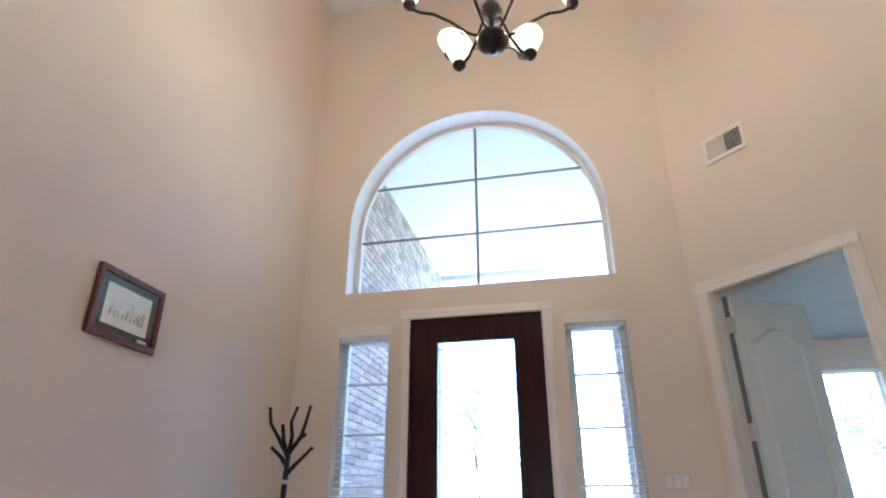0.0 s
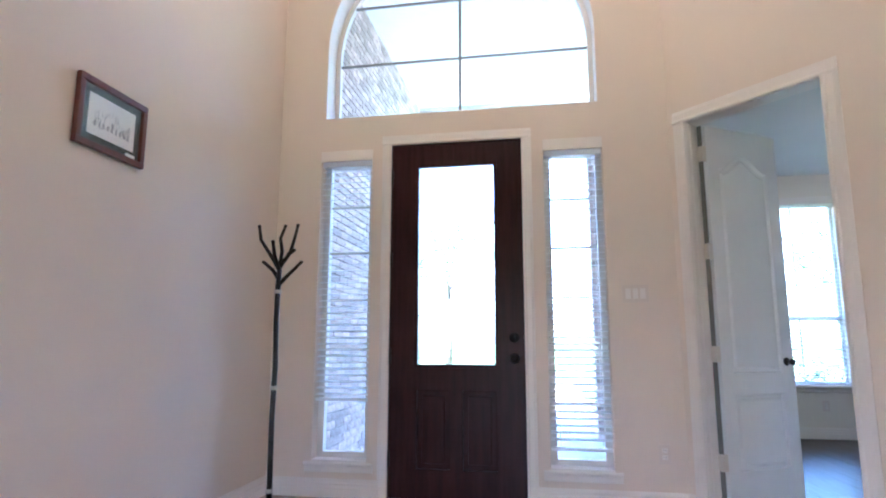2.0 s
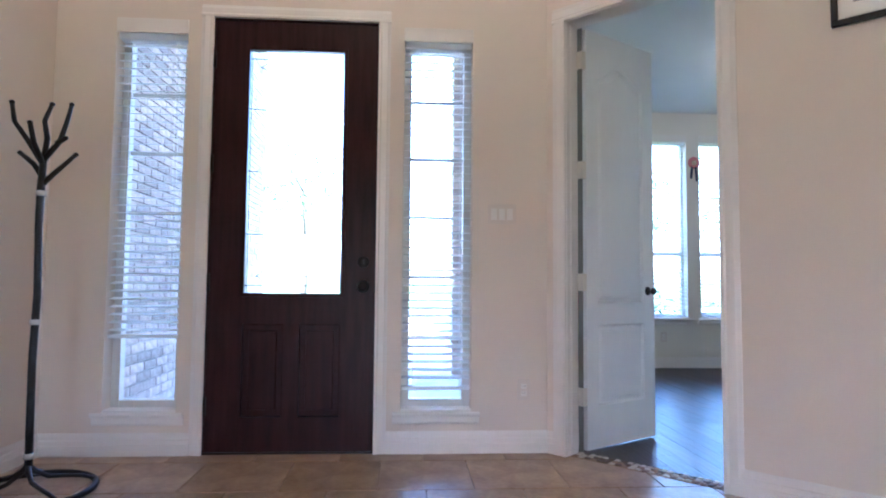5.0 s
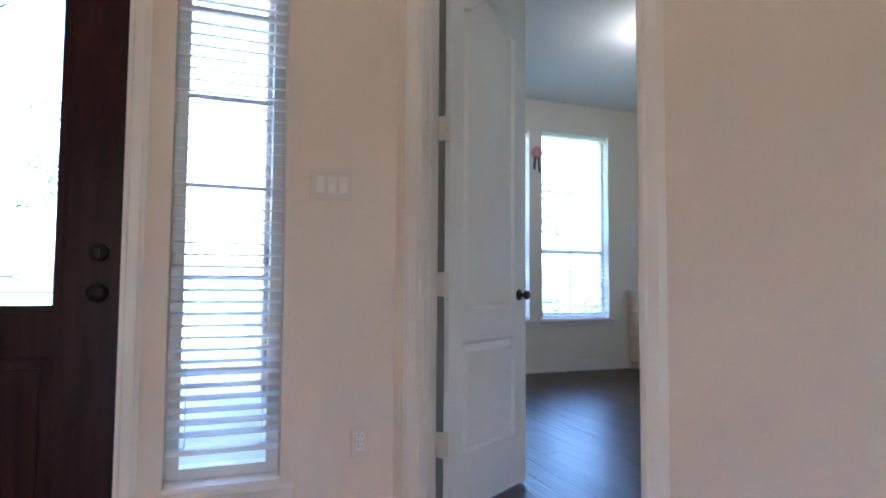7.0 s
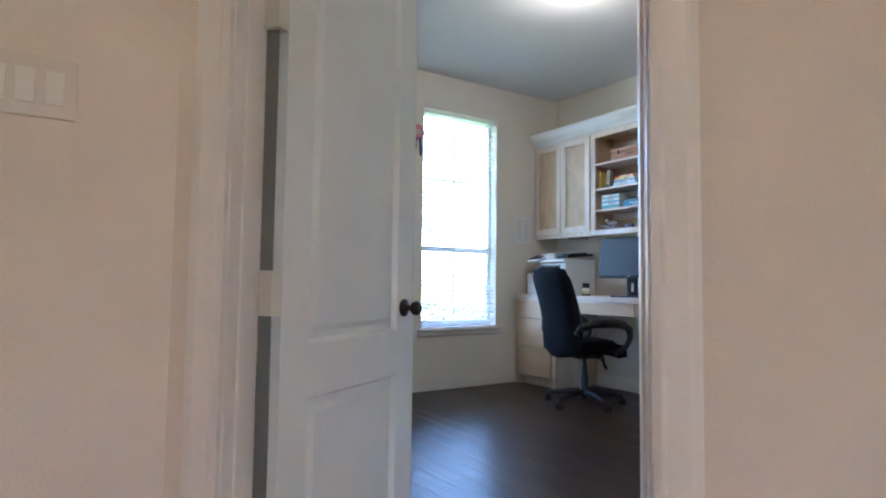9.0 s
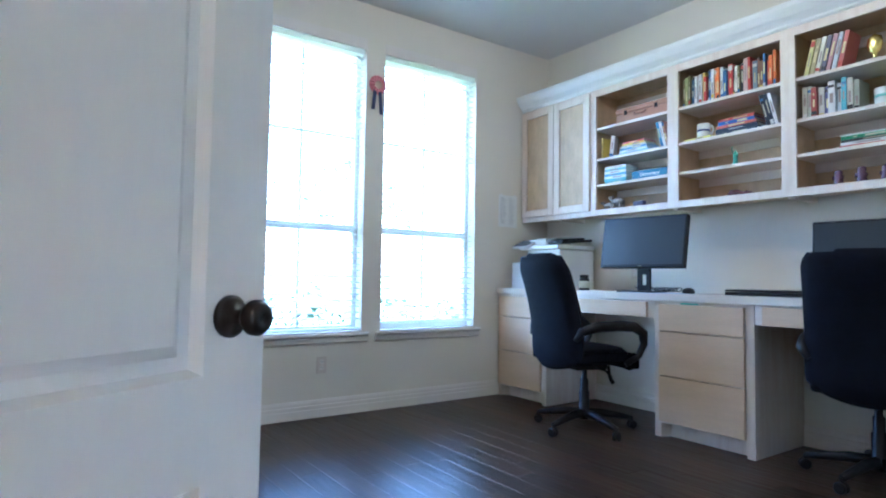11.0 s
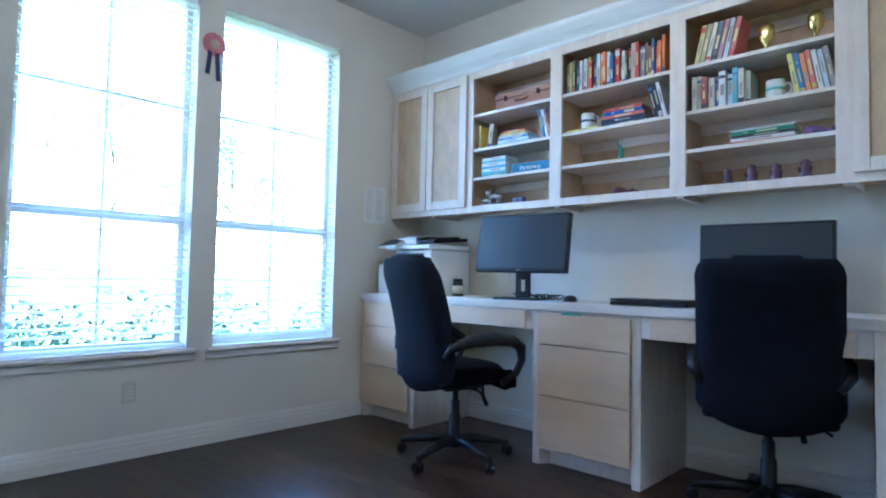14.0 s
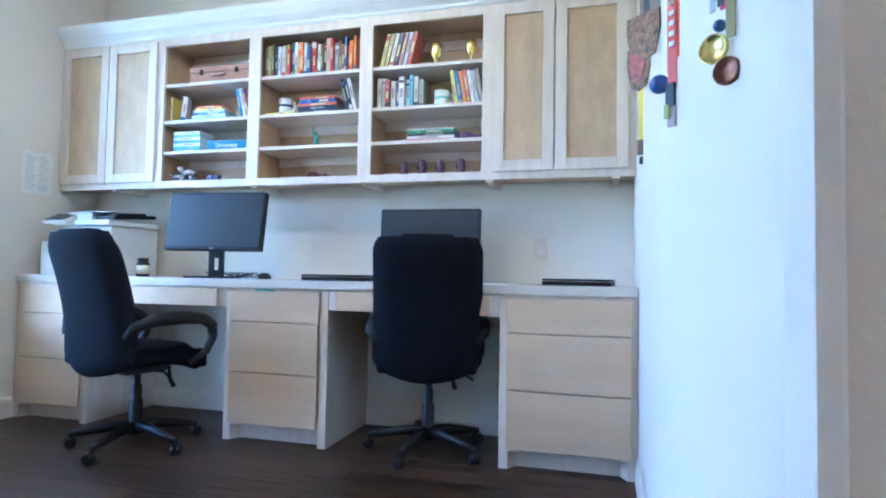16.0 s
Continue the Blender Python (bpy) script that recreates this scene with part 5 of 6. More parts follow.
SILVER = mat("tarnished_silver", (0.35, 0.33, 0.32), 0.3, metal=0.9, var=0.4, scale=60, bump=0.3)
figure((CX + 0.07, 7.755, S4), "animal", "small silver animal figurine on shelf", SILVER, 0.07)
figure((CX + 0.07, 7.675, S4), "animal", "silver seated animal figurine on shelf", SILVER, 0.11)
figure((CX + 0.07, 7.49, S4), "dice", "pair of dark patterned cubes on shelf", col(0.08, 0.07, 0.14), 0.04, "ornament")
figure((CX + 0.09, 7.265, S4), "upright", "tiny golden ornament on shelf", GOLD, 0.035, "ornament")
# second bay
HUES = {"k": (0.03, 0.03, 0.035), "o": (0.16, 0.14, 0.05), "g": (0.36, 0.38, 0.16), "n": (0.03, 0.08, 0.16), "w": (0.72, 0.74, 0.75), "r": (0.55, 0.06, 0.05), "t": (0.75, 0.20, 0.04), "b": (0.06, 0.14, 0.34), "c": (0.75, 0.72, 0.60), "p": (0.58, 0.40, 0.36), "u": (0.22, 0.11, 0.07), "y": (0.62, 0.48, 0.10), "a": (0.24, 0.30, 0.36)}


def shelf_row(y, z, code, seed, hmin, hmax):
    """Upright books side by side, named by hue letter."""
    rnd = random.Random(seed)
    for ch in code:
        th = rnd.uniform(0.013, 0.028)
        c = HUES[ch]
        book((CX + 0.035 + rnd.uniform(0, 0.03), y - th / 2, z + 0.002), 0, rnd.uniform(0.12, 0.15), th, rnd.uniform(hmin, hmax), c, "upright book with " + ("pale" if sum(c) > 1.4 else "dark" if sum(c) < 0.4 else "colourful") + " spine on shelf", rnd.uniform(-0.6, 0.6))
        y -= th + 0.002


shelf_row(7.125, S1, "ogoknwwyrkbwttwbrkcokprauubrtt", 11, 0.165, 0.215)
stack_of_books(7.01, S2, [(0.20, 0.014, (0.70, 0.60, 0.08), "")], x=CX + 0.03)
mug = thing("mug", "white mug with small dark printed band", "mug", at=(CX + 0.09, 7.0, S2 + 0.0155))


def mug_parts(t, body, band, r=0.04, h=0.095):
    bm = bmesh.new()
    lathe(bm, [(r * 0.92, 0), (r, 0.006), (r, h), (r - 0.004, h), (r - 0.004, 0.01), (0.001, 0.009)], n=20)
    part("cup", bm, body, t)
    bm = bmesh.new()
    lathe(bm, [(r + 0.0008, h * 0.45), (r + 0.0008, h * 0.6)], n=20)
    part("printed_band", bm, band, t)
    bm = bmesh.new()
    ring_sweep(bm, [(0, -r + 0.002, h * 0.8), (0, -r - 0.02, h * 0.78), (0, -r - 0.03, h * 0.5), (0, -r - 0.018, h * 0.24), (0, -r + 0.002, h * 0.2)], 0.005, 8)
    part("handle", bm, body, t)


mug_parts(mug, WHITEPL, col(0.05, 0.07, 0.2))
stack_of_books(6.76, S2, [(0.27, 0.020, (0.03, 0.04, 0.07), ""), (0.27, 0.026, (0.02, 0.03, 0.06), "infinite powers"), (0.26, 0.016, (0.60, 0.12, 0.07), ""), (0.23, 0.022, (0.03, 0.10, 0.38), ""), (0.23, 0.016, (0.55, 0.09, 0.06), "")])
for i, c in enumerate(((0.015, 0.02, 0.035), (0.02, 0.03, 0.06), (0.72, 0.72, 0.73))):
    book((CX + 0.04, 6.555 - 0.024 * i, S2 + 0.005), 0, 0.16, 0.02, 0.20, c, "thin book leaning against the cabinet side", -14)
figure((CX + 0.08, 6.78, S3), "torch", "small green robed statuette raising a torch", col(0.06, 0.28, 0.20, 0.4), 0.125, "statuette")
figure((CX + 0.10, 6.77, S4), "dragster", "small dark red toy race car on shelf", col(0.10, 0.03, 0.03, 0.3), 0.05, "toy car")
# third bay
for i, c in enumerate(((0.62, 0.58, 0.22), (0.42, 0.36, 0.18), (0.70, 0.67, 0.55), (0.10, 0.10, 0.16), (0.42, 0.22, 0.24), (0.55, 0.60, 0.66), (0.50, 0.12, 0.10))):
    book((CX + 0.04, 6.345 - 0.028 * i, S1 + 0.006), 0, 0.15, 0.022, 0.20, c, "book leaning in a row on top shelf", 13)
for y, hh in ((6.03, 0.16), (5.82, 0.16)):
    t = thing("trophy", "small gold trophy on white base", "trophy", "gold trophies", at=(CX + 0.10, y, S1))
    boxpart("base", (-0.03, -0.035, 0, 0.03, 0.035, 0.022), PAPER, t, b=0.003)
    bm = bmesh.new()
    lathe(bm, [(0.012, 0.022), (0.008, 0.04), (0.012, 0.05), (0.030, 0.075), (0.036, 0.11), (0.030, 0.14), (0.018, hh - 0.01), (0.001, hh)], n=9)
    if y > 5.9:
        bmesh.ops.scale(bm, vec=(0.4, 1.1, 1), verts=bm.verts)
    part("cup", bm, GOLD, t)
row_of_books(6.37, 6.06, S2, 21, 0.16, 0.19, 0.022, 0.034, [(0.55, 0.54, 0.45), (0.42, 0.46, 0.38), (0.32, 0.06, 0.05), (0.66, 0.63, 0.58), (0.10, 0.10, 0.25), (0.70, 0.70, 0.70), (0.60, 0.66, 0.70), (0.12, 0.42, 0.55)])
mug2 = thing("mug", "cream and teal mug on shelf", "mug", at=(CX + 0.08, 5.985, S2))
mug_parts(mug2, WHITEPL, col(0.25, 0.55, 0.52), 0.042, 0.09)
for i, c in enumerate(((0.70, 0.65, 0.20), (0.06, 0.22, 0.50), (0.72, 0.26, 0.08), (0.60, 0.16, 0.14), (0.74, 0.74, 0.72), (0.50, 0.58, 0.66), (0.35, 0.30, 0.28))):
    book((CX + 0.04, 5.885 - 0.024 * i, S2 + 0.005), 0, 0.15, 0.02, 0.195 - 0.005 * (i % 3), c, "book leaning in a row on shelf", -10)
stack_of_books(6.04, S3, [(0.29, 0.012, (0.50, 0.06, 0.07), ""), (0.28, 0.016, (0.74, 0.73, 0.70), ""), (0.28, 0.014, (0.03, 0.03, 0.035), ""), (0.28, 0.018, (0.03, 0.22, 0.10), ""), (0.28, 0.010, (0.72, 0.72, 0.70), "")])
figure((CX + 0.08, 5.80, S3), "dragster", "small purple toy on shelf", col(0.16, 0.08, 0.20, 0.3), 0.05, "toy car")
for i, y in enumerate((6.20, 6.09, 5.98, 5.86)):
    figure((CX + 0.07, y, S4), "squat", "small dark carved figurine standing on shelf", col(0.10, 0.05, 0.08, 0.25), 0.085 + 0.006 * (i % 2))


# ---- drawer cart ----
def drawer_cart():
    x0, x1, y0, y1 = 2.51, 2.90, 8.235, 8.60
    t = thing("drawer_cart", "chrome rolling cart with ten rainbow plastic drawers", "cart", at=((x0 + x1) / 2, y0, 0))
    hw, d = (x1 - x0) / 2, y1 - y0
    for s in (-1, 1):
        bm = bmesh.new()
        ring_sweep(bm, [(s * hw, 0, 0.06), (s * hw, 0, 0.9)], 0.0085, 10)
        ring_sweep(bm, [(s * hw, d, 0.06), (s * hw, d, 0.9)], 0.0085, 10)
        part("post", bm, CHROME, t)
    bm = bmesh.new()
    for y in (0, d):
        ring_sweep(bm, [(-hw, y, 0.9), (-hw, y, 0.93), (-hw + 0.01, y, 0.95), (-hw + 0.04, y, 0.958), (hw - 0.04, y, 0.958), (hw - 0.01, y, 0.95), (hw, y, 0.93), (hw, y, 0.9)], 0.0085, 10)
    part("top_rail", bm, CHROME, t)
    colors = [(0.60, 0.10, 0.30), (0.58, 0.05, 0.32), (0.42, 0.01, 0.04), (0.60, 0.14, 0.02), (0.62, 0.46, 0.03), (0.36, 0.48, 0.04), (0.02, 0.22, 0.07), (0.01, 0.16, 0.26), (0.02, 0.07, 0.32), (0.06, 0.02, 0.16)]
    zt, step = 0.885, 0.0795
    boxpart("top_shelf", (-hw + 0.009, 0.0, zt - 0.002, hw - 0.009, d, zt + 0.012), CHROME, t, b=0.003)
    for i, c in enumerate(colors):
        z1 = zt - 0.008 - i * step
        bm = bmesh.new()
        zb = z1 - step + 0.018
        bx(bm, -hw + 0.012, 0.0, zb, hw - 0.012, 0.004, z1 - 0.006)
        for s in (-1, 1):
            bx(bm, s * (hw - 0.012), 0.004, zb, s * (hw - 0.016), d - 0.01, z1 - 0.006)
        bx(bm, -hw + 0.016, 0.004, zb, hw - 0.016, d - 0.01, zb + 0.004)
        bx(bm, -hw + 0.012, d - 0.014, zb, hw - 0.012, d - 0.01, z1 - 0.006)
        dr = part("drawer", bm, col(*c, 0.22), t, "translucent coloured plastic drawer")
        boxpart("front_rail", (-hw + 0.008, -0.008, zb - 0.012, hw - 0.008, 0.006, zb - 0.002), CHROME, t, b=0.002)
    for sx in (-1, 1):
        for y in (0, d):
            bm = bmesh.new()
            lathe(bm, [(0.012, -0.013), (0.026, -0.01), (0.026, 0.01), (0.012, 0.013)], n=14, m=Matrix.Translation((sx * hw, y, 0.026)) @ Matrix.Rotation(radians(90), 4, "X"))
            ring_sweep(bm, [(sx * hw, y, 0.03), (sx * hw, y, 0.075)], 0.01, 8)
            part("caster", bm, PLASTIC, t)


drawer_cart()

# ---- wall things in the office ----
rs = thing("award_rosette", "pink award rosette with navy ribbon between windows", "rosette", at=(4.187, ONY - 0.004, 2.395))
bm = bmesh.new()
for r, k, y in ((0.075, 28, 0.0), (0.055, 24, -0.006)):
    c = bm.verts.new((0, y - 0.006, 0))
    vs = [bm.verts.new(((r if i % 2 else r * 0.93) * math.cos(2 * math.pi * i / k), y - (0.006 if i % 2 else 0), (r if i % 2 else r * 0.93) * math.sin(2 * math.pi * i / k))) for i in range(k)]
    for i in range(k):
        bm.faces.new((c, vs[i], vs[(i + 1) % k]))
part("pleated_ring", bm, col(0.62, 0.22, 0.24), rs)
bm = bmesh.new()
lathe(bm, [(0.03, 0), (0.03, 0.006), (0.001, 0.008)], n=20, m=Matrix.Translation((0, -0.01, 0)) @ Matrix.Rotation(radians(90), 4, "X"))
part("centre_button", bm, col(0.55, 0.42, 0.30), rs)
for dx, a, ln in ((-0.018, 6, 0.19), (0.014, -5, 0.22)):
    boxpart("ribbon_tail", (dx - 0.014, -0.006, -ln, dx + 0.014, -0.003, -0.04), col(0.02, 0.03, 0.10), rs, m=Matrix.Rotation(radians(a), 4, "Y"))
t = thing("wall_paper", "white printed schedule sheet taped to wall", "paper", at=(5.482, ONY - 0.002, 1.55))
boxpart("sheet", (-0.105, -0.0012, -0.137, 0.105, 0, 0.137), PAPER, t)
for c0 in (-0.085, 0.008):
    bm = bmesh.new()
    for k in range(16):
        bx(bm, c0, -0.0016, 0.112 - k * 0.0145, c0 + 0.045 + 0.03 * ((k * 7) % 4) / 3, -0.0012, 0.1145 - k * 0.0145)
    part("print_column", bm, INK, t)
for k in range(2):
    boxpart("tape_strip", (-0.085 + 0.15 * k, -0.0022, 0.125, -0.065 + 0.15 * k, -0.0016, 0.148), PAPER, t)


def strap(bm, x, z0, z1, w, y, dx=0.0):
    vs = []
    for yy in (y, y + 0.002):
        vs += [bm.verts.new((x - w / 2, yy, z1)), bm.verts.new((x + w / 2, yy, z1)), bm.verts.new((x + dx + w / 2, yy, z0)), bm.verts.new((x + dx - w / 2, yy, z0))]
    for q in ((0, 1, 2, 3), (4, 5, 6, 7), (0, 1, 5, 4), (1, 2, 6, 5), (2, 3, 7, 6), (3, 0, 4, 7)):
        bm.faces.new([vs[i] for i in q])


def disc(bm, x, y, z, r, th=0.006):
    lathe(bm, [(r, 0), (r, th * 0.8), (r * 0.9, th), (r * 0.86, th * 0.6), (0.001, th * 0.6)], n=22, m=Matrix.Translation((x, y + r * 0.7, z)) @ Matrix.Rotation(radians(48), 4, "Z") @ Matrix.Rotation(radians(-90), 4, "X"))


def medal(x, ztop, zbot, label, ribbons, pend):
    """Ribbons on a nail: (colour, width, offset, end height); pendants: (kind, size, height, stand-off, colour)."""
    t = thing("hanging_medal", label, "medal", "medals hung on wall", at=(x, OSY + 0.002, 0))
    for k, (color, w, dx, ze) in enumerate(ribbons):
        bm = bmesh.new()
        strap(bm, dx * 0.3, ze, ztop, w, 0.004 + 0.006 * k, dx * 0.7)
        bmesh.ops.rotate(bm, verts=bm.verts, cent=(dx, 0.004 + 0.006 * k, 0), matrix=Matrix.Rotation(radians(40), 3, "Z"))
        part("ribbon", bm, col(*color), t)
    bm = bmesh.new()
    ring_sweep(bm, [(0, -0.001, ztop - 0.01), (0, 0.026, ztop - 0.005)], 0.003, 6)
    part("nail", bm, CHROME, t)
    for kind_, r, z, off, m in pend:
        bm = bmesh.new()
        if kind_ == "disc":
            disc(bm, 0, off, z, r)
        elif kind_ == "ball":
            lathe(bm, [(r * math.sin(math.pi * i / 10) + 0.0002, -r * math.cos(math.pi * i / 10)) for i in range(11)], at=(0, off + r, z), n=16)
        elif kind_ == "shield":
            vs = []
            for yy in (0.0, 0.006):
                vs.append([bm.verts.new((q * r, yy, r * h)) for q, h in ((-0.8, 1.2), (0.8, 1.25), (0.85, 0.2), (0.55, -1.1), (0.0, -1.3), (-0.55, -1.1), (-0.85, 0.2))])
            bm.faces.new(vs[0]), bm.faces.new(vs[1])
            for i in range(7):
                bm.faces.new((vs[0][i], vs[0][(i + 1) % 7], vs[1][(i + 1) % 7], vs[1][i]))
            bmesh.ops.transform(bm, matrix=Matrix.Translation((0, off + r * 0.5, z)) @ Matrix.Rotation(radians(46), 4, "Z"), verts=bm.verts)
        else:
            bx(bm, -r * 0.7, -0.004, -r * 1.6, r * 0.7, 0.004, r * 1.6, Matrix.Translation((0, off + r * 0.4, z)) @ Matrix.Rotation(radians(45), 4, "Z"))
            bev(bm, 0.002)
        part("pendant", bm, m, t)
    return t


DARKM = mat("antique_dark_medal", (0.05, 0.06, 0.06), 0.5, metal=0.4, var=0.9, scale=55, fine=140, bump=0.5, tint=(0.30, 0.16, 0.08))
REDM = mat("red_enamel_medal", (0.30, 0.05, 0.03), 0.4, var=0.6, scale=60, bump=0.4)
COPPER = mat("bronze_medal_metal", (0.20, 0.08, 0.05), 0.4, metal=0.5, var=0.3, scale=40, bump=0.3)
OLIVE, BLACKR, REDR = (0.30, 0.24, 0.05), (0.02, 0.02, 0.03), (0.55, 0.03, 0.07)
medal(5.09, 2.05, 1.40, "yellow lanyard with dark plastic clip", [((0.75, 0.58, 0.03), 0.032, 0.0, 1.52)], [("clip", 0.020, 1.485, 0.002, DARKM), ("clip", 0.010, 1.43, 0.002, PLASTIC)])
medal(4.92, 2.15, 1.80, "dark patterned plaque medal on brown ribbon", [((0.14, 0.10, 0.08), 0.05, 0.0, 1.95)], [("shield", 0.058, 1.90, 0.002, DARKM)])
medal(4.69, 2.15, 1.60, "dark shield medal with red enamel centre", [(BLACKR, 0.04, 0.0, 1.75)], [("shield", 0.062, 1.685, 0.002, DARKM), ("shield", 0.040, 1.69, 0.018, REDM)])
medal(4.26, 2.05, 1.56, "dark carved medal on brown and orange ribbon", [((0.16, 0.11, 0.08), 0.06, 0.0, 1.68), ((0.60, 0.30, 0.05), 0.014, 0.008, 1.69)], [("shield", 0.054, 1.635, 0.004, DARKM)])
lanyard = medal(3.80, 1.95, 1.28, "orange-red lettered lanyard with keys", [((0.72, 0.10, 0.02), 0.044, 0.0, 1.40), ((0.62, 0.06, 0.03), 0.024, 0.004, 1.335)], [("clip", 0.016, 1.32, 0.008, PLASTIC), ("clip", 0.014, 1.275, 0.006, col(0.55, 0.40, 0.40)), ("clip", 0.009, 1.285, 0.018, col(0.35, 0.38, 0.10))])
for k in range(8):
    boxpart("printed_letter", (-0.007, 0.0012, -0.006, 0.007, 0.0022, 0.004), PAPER, lanyard, m=Matrix.Translation((0.0, 0.012, 1.43 + 0.022 * k)) @ Matrix.Rotation(radians(40), 4, "Z"))
medal(3.93, 1.75, 1.36, "small blue ball charm on red ribbon", [(REDR, 0.012, 0.0, 1.41)], [("ball", 0.022, 1.385, 0.004, col(0.03, 0.08, 0.32, 0.25))])
medal(3.265, 1.65, 1.23, "gold medal on striped ribbon", [(REDR, 0.012, 0.0, 1.265), (BLACKR, 0.008, -0.008, 1.265), ((0.60, 0.62, 0.70), 0.008, 0.010, 1.265)], [("disc", 0.0185, 1.215, 0.003, GOLD), ("ball", 0.0075, 1.244, 0.003, col(0.04, 0.10, 0.24))])
medal(3.23, 1.65, 1.20, "bronze medal on olive ribbon", [(OLIVE, 0.012, 0.0, 1.215)], [("disc", 0.0165, 1.176, -0.004, COPPER)])

# ---- outdoors ----
setting(boxpart("ground", (-400, -400, -0.5, 400, 900, -0.14), GRASS), "wide green lawn reaching the horizon", "ground")
setting(boxpart("porch_slab", (-1.35, FY + FT, -0.16, 1.65, 9.6, -0.02), CONCRETE), "pale concrete porch floor", "floor")
# walk made extra wide so its sunlit concrete bounces light into the porch
setting(boxpart("front_walk", (-1.1, 9.6, -0.15, 1.5, 19, -0.08), CONCRETE), "concrete front walk widened to bounce sunlight", "path")
setting(boxpart("road", (-400, 19, -0.2, 400, 27, -0.12), ASPHALT), "grey asphalt street", "road")
setting(boxpart("porch_ceiling", (-1.4, FY + FT, 4.40, 1.66, 9.5, 4.5), PORCHW), "white painted porch ceiling", "ceiling")
setting(boxpart("porch_beam", (-1.4, 9.3, 4.33, 1.66, 9.5, 4.4), PORCHW), "white porch beam", "trim")
PWX = -0.98
pw = thing("porch_wall", "pinkish brown brick side wall of porch", "wall", kind="structure")
boxpart("mortar_core", (PWX - 0.25, FY + FT, -0.1, PWX - 0.006, 9.5, 4.4), MORTAR, pw)
eave = setting(boxpart("eave", (1.6, ONY + 0.17, 2.85, 6.3, ONY + 0.65, 2.95), PORCHW), "white roof eave over office windows", "eave")


def leaf_clump(bm, c, r, n, size, rnd):
    for _ in range(n):
        d = Vector((rnd.gauss(0, 1), rnd.gauss(0, 1), rnd.gauss(0, 1))).normalized() * r * rnd.uniform(0.45, 1.05)
        p = Vector(c) + Vector((d.x, d.y, d.z * 0.8))
        a, b = Vector((rnd.uniform(-1, 1), rnd.uniform(-1, 1), rnd.uniform(-1, 1))).normalized(), Vector((rnd.uniform(-1, 1), rnd.uniform(-1, 1), rnd.uniform(-1, 1))).normalized()
        s = size * rnd.uniform(0.6, 1.3)
        bm.faces.new([bm.verts.new(q) for q in (p - a * s, p + b * s * 0.5, p + a * s, p - b * s * 0.5)])


def tree(x, y, h, seed):
    rnd = random.Random(seed)
    t = thing("tree", "leafy green shade tree on the lawn", "tree", "trees outside", at=(x, y, -0.14))
    bm = bmesh.new()
    ring_sweep(bm, [(0, 0, 0), (0.05, 0.02, h * 0.25), (0.0, 0.05, h * 0.5), (0.08, 0, h * 0.8)], [0.2, 0.15, 0.11, 0.04], 10)
    part("trunk", bm, BARK, t)
    ends = []
    for k in range(8):
        a = 2.4 * k
        z0 = h * (0.35 + 0.05 * k)
        e = (h * 0.28 * math.cos(a), h * 0.28 * math.sin(a), z0 + h * 0.22)
        bm = bmesh.new()
        ring_sweep(bm, [(0, 0, z0), (e[0] * 0.5, e[1] * 0.5, z0 + h * 0.13), e], [0.07, 0.05, 0.02], 6)
        part("limb", bm, BARK, t)
        ends.append(e)
    bm = bmesh.new()
    for e in ends + [(0, 0, h * 0.95)]:
        for _ in range(6):
            leaf_clump(bm, (e[0] + rnd.gauss(0, h * 0.08), e[1] + rnd.gauss(0, h * 0.08), e[2] + rnd.gauss(0, h * 0.06)), h * 0.1, 60, 0.11, rnd)
    part("crown", bm, LEAF, t)


tree(15.0, 30.0, 7.0, 1)
tree(24.0, 28.0, 6.5, 2)
tree(-4.5, 33, 8.0, 3)
tree(12.0, 36, 9.0, 5)
for k in range(8):
    rnd = random.Random(70 + k)
    t = thing("shrub", "low clipped green shrub below office windows", "shrub", "shrubs by the house", at=(2.3 + 0.62 * k, 10.0 + rnd.uniform(-0.1, 0.1), -0.14))
    bm = bmesh.new()
    for _ in range(7):
        leaf_clump(bm, (rnd.gauss(0, 0.17), rnd.gauss(0, 0.15), 0.50 + rnd.gauss(0, 0.16)), 0.26, 110, 0.035, rnd)
    part("foliage", bm, LEAF, t)
    bm = bmesh.new()
    for a in range(5):
        ring_sweep(bm, [(0, 0, 0), (0.12 * math.cos(a * 1.3), 0.12 * math.sin(a * 1.3), 0.5)], [0.014, 0.006], 6)
    part("stem", bm, BARK, t)


col_ = thing("porch_column", "square brick porch column", "column", at=(0.5, 8.5, 0), kind="structure")
boxpart("mortar_core", (0.87, -0.17, -0.1, 1.11, 0.17, 3.75), MORTAR, col_)

# ---- pieces last: tiles, planks, threshold stones, bricks ----
floor_t = thing("floor_foyer", "beige brown travertine tile floor with grout", "floor", kind="structure")
TS, GAP = 0.45, 0.005


def clipped_box(name, x0, x1, y0, y1, z0, z1, material, parent, keep, lim, b=0.002, back=False):
    bm = bmesh.new()
    bx(bm, x0, y0, z0, x1, y1, z1)
    if keep:
        geom = bm.verts[:] + bm.edges[:] + bm.faces[:]
        r = bmesh.ops.bisect_plane(bm, geom=geom, plane_co=(lim, 0, 0), plane_no=(1, 1, 0), clear_outer=not back, clear_inner=back)
        bmesh.ops.contextual_create(bm, geom=[g for g in r["geom_cut"] if isinstance(g, bmesh.types.BMEdge)])
    if b:
        bev(bm, b, 1)
    if len(bm.faces) < 4:
        bm.free()
        return None
    c = Vector(((x0 + x1) / 2, (y0 + y1) / 2, 0))
    bmesh.ops.translate(bm, vec=-c, verts=bm.verts)
    ob = part(name, bm, material, parent)
    ob.location = c
    return ob


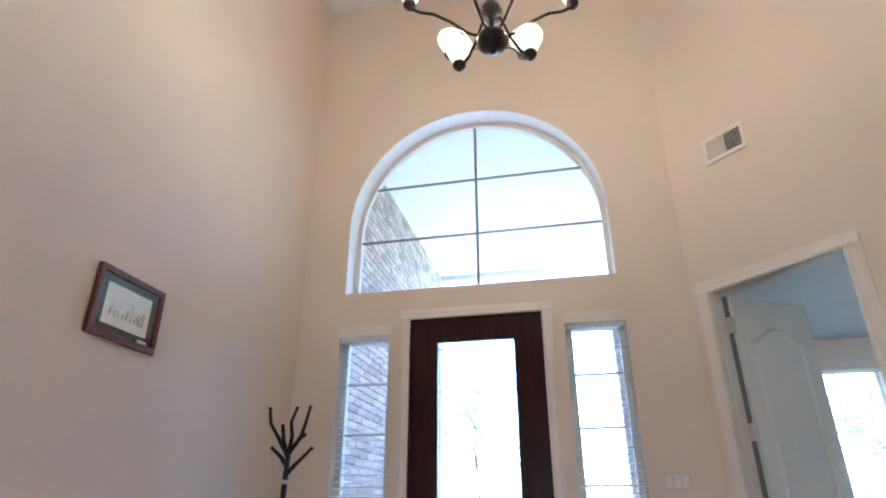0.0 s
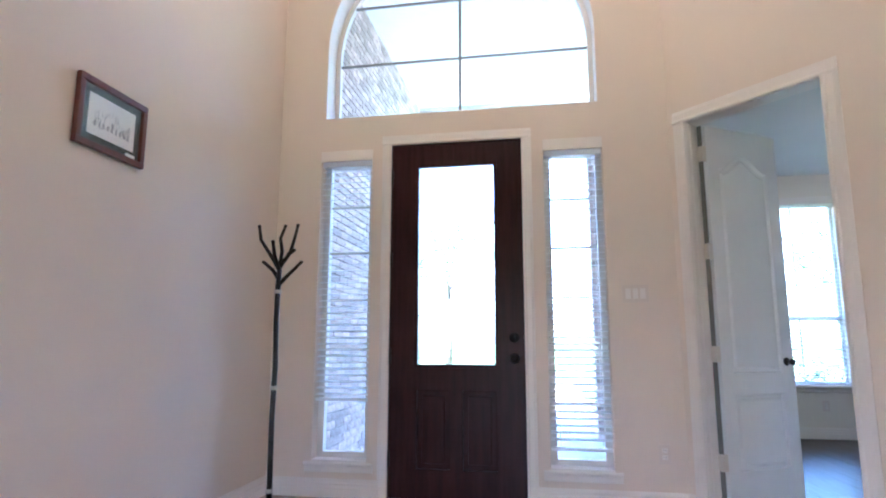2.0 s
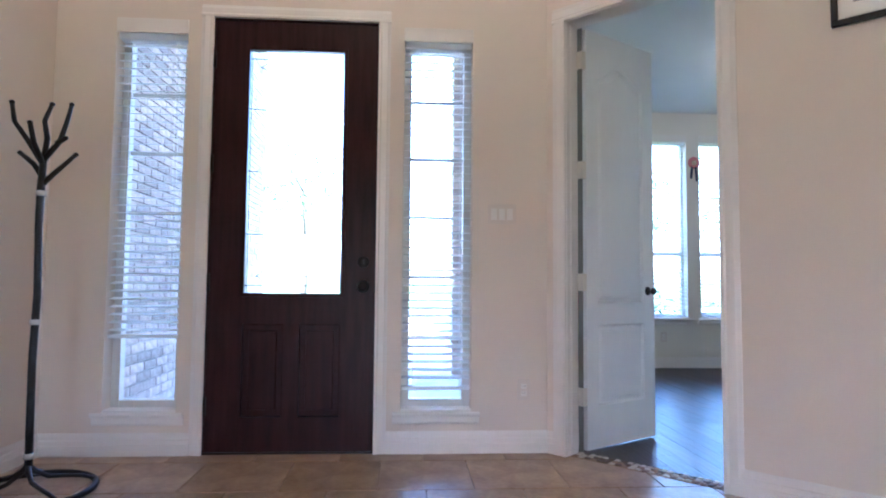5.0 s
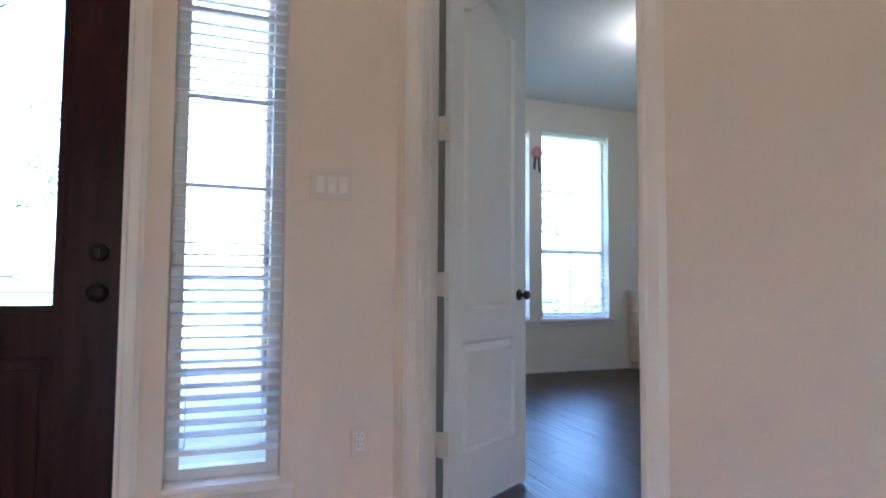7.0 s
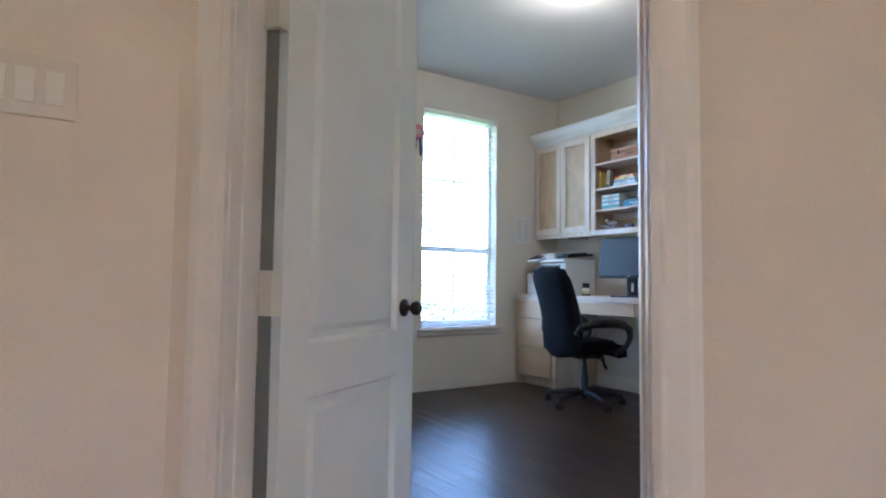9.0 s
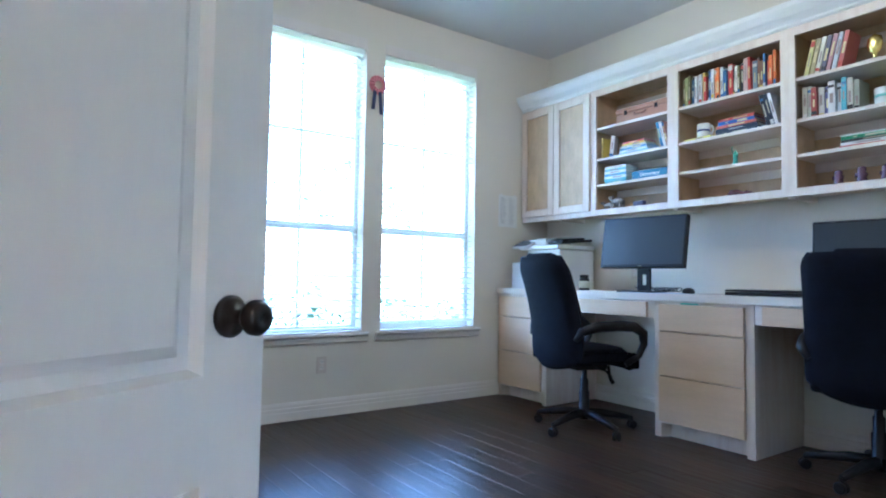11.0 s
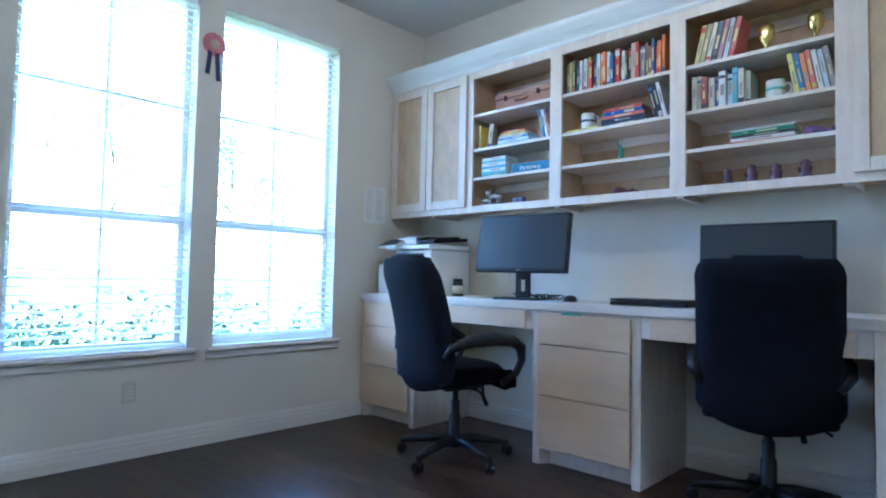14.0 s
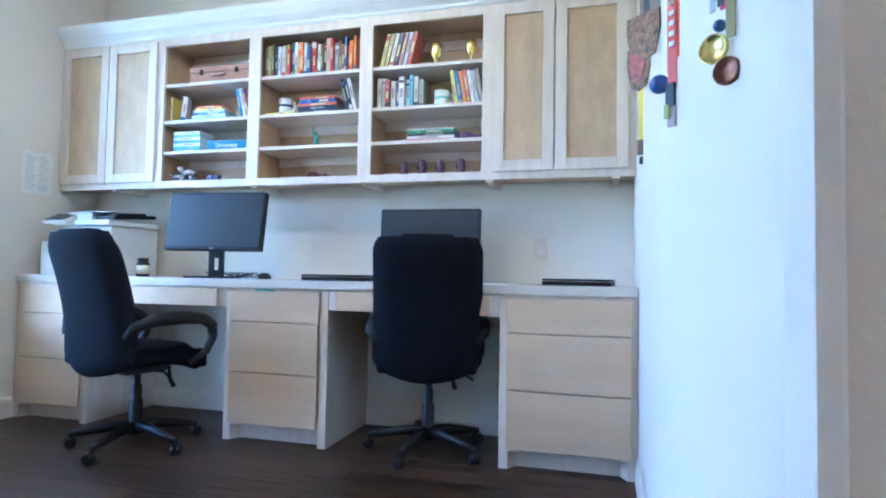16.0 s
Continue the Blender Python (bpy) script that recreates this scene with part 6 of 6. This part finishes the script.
tile_me = boxmesh("tile", TS - GAP, TS - GAP, 0.014, TILE, 0.002)
LIM = DG.x + DG.y + 0.03
r, y = 0, 4.28 + TS * 3
while y > -1.6:
    off = 0.92 + (TS / 2 if r % 2 else 0)
    x = off - TS * 6
    while x < 3.1:
        if y - TS < FY + 0.02 and x + TS > LX - 0.05:
            yy = min(y, FY + 0.02)
            if x + TS + yy > LIM or yy < y:
                if x + y - TS < LIM:
                    clipped_box("tile", x + GAP / 2, x + TS - GAP / 2, y - TS + GAP / 2, yy - GAP / 2, -0.014, 0.0, TILE, floor_t, x + TS + yy > LIM, LIM)
            else:
                piece("tile", tile_me, floor_t, (x + TS / 2, y - TS / 2, -0.007))
        x += TS
    y -= TS
    r += 1

floor_o = thing("floor_office", "dark hand-scraped wooden plank floor", "floor", kind="structure")
PW, rnd = 0.127, random.Random(9)
LIM2 = DG.x + DG.y + 0.14
x = OWX - 0.01
while x < OEX + 0.02:
    y = 4.2 - rnd.uniform(0, 1.2)
    while y < ONY:
        ln = rnd.choice((0.9, 1.2, 1.5, 1.05))
        y0, y1 = max(y, OSY - 0.03 if x > 2.92 else 4.1), min(y + ln, ONY + 0.02)
        if y1 - y0 > 0.02 and x + PW + y1 > LIM2:
            clipped_box("plank", x + 0.0003, x + PW - 0.0003, y0 + 0.0003, y1 - 0.0003, -0.014, rnd.uniform(-0.0004, 0.0002), PLANK, floor_o, x + y0 < LIM2, LIM2, 0.0007, back=True)
        y += ln
    x += PW

strip = thing("threshold_mosaic", "mosaic strip of cream and brown pebbles at doorway", "mosaic", kind="structure")
strip.matrix_basis = Matrix.Translation(DG + DN * 0.085) @ Matrix.Rotation(radians(-45), 4, "Z")
boxpart("grout_bed", (DS0 + 0.016, -0.056, -0.012, DS1 - 0.016, 0.056, -0.001), GROUT, strip)
stone_mats = [col(0.55, 0.47, 0.36), col(0.12, 0.08, 0.06), col(0.62, 0.56, 0.46), col(0.30, 0.20, 0.14)]
stone_mes = [boxmesh("stone", 0.032, 0.031, 0.010, m, 0.006) for m in stone_mats]
s = DS0 + 0.036
while s < DS1 - 0.03:
    for k in range(3):
        piece("stone", stone_mes[rnd.randrange(4)], strip, (s + rnd.uniform(-0.002, 0.002), -0.036 + 0.036 * k, 0.0), (0, 0, rnd.uniform(-0.3, 0.3)))
    s += 0.036

BL, BH, MJ = 0.194, 0.057, 0.010
brick_me = boxmesh("brick", 0.02, BL, BH, BRICK, 0.003)
rest_v, rest_f, count = [], [], 0
row, z = 0, 0.0
places = []
while z < 4.36:
    y = FY + FT + (0 if row % 2 else -0.102)
    while y < 9.3:
        if y > FY + FT - 0.05:
            places.append((y + BL / 2 + 0.005, z + BH / 2))
        y += BL + MJ
    z += BH + MJ
    row += 1
for yy, zz in places:
    near = (yy < 7.3 and 0.25 < zz < 2.3 and count < 300)
    if near:
        piece("brick", brick_me, pw, (PWX, yy, zz), (0, 0, random.uniform(-0.01, 0.01)))
        count += 1
    else:
        o = len(rest_v)
        dx = random.uniform(-0.002, 0.002)
        for a in (-0.01, 0.01):
            rest_v += [(PWX + dx + a, yy - BL / 2, zz - BH / 2), (PWX + dx + a, yy + BL / 2, zz - BH / 2), (PWX + dx + a, yy + BL / 2, zz + BH / 2), (PWX + dx + a, yy - BL / 2, zz + BH / 2)]
        rest_f += [tuple(o + i for i in q) for q in ((0, 3, 2, 1), (4, 5, 6, 7), (0, 1, 5, 4), (1, 2, 6, 5), (2, 3, 7, 6), (3, 0, 4, 7))]
me = bpy.data.meshes.new("brick_courses")
me.from_pydata(rest_v, [], rest_f)
me.materials.append(BRICK_ISL)
rest = tagged(new("brick_courses", me), kind="stuff")
rest.parent = pw
half_me = boxmesh("brick", 0.17, 0.36, BH, BRICK, 0.003)
z, row = 0.0, 0
while z < 3.7:
    for k in (-1, 1):
        piece("brick", half_me, col_, (0.99 + k * 0.09, 0, z + BH / 2 - 0.02))
    z += BH + MJ
    row += 1
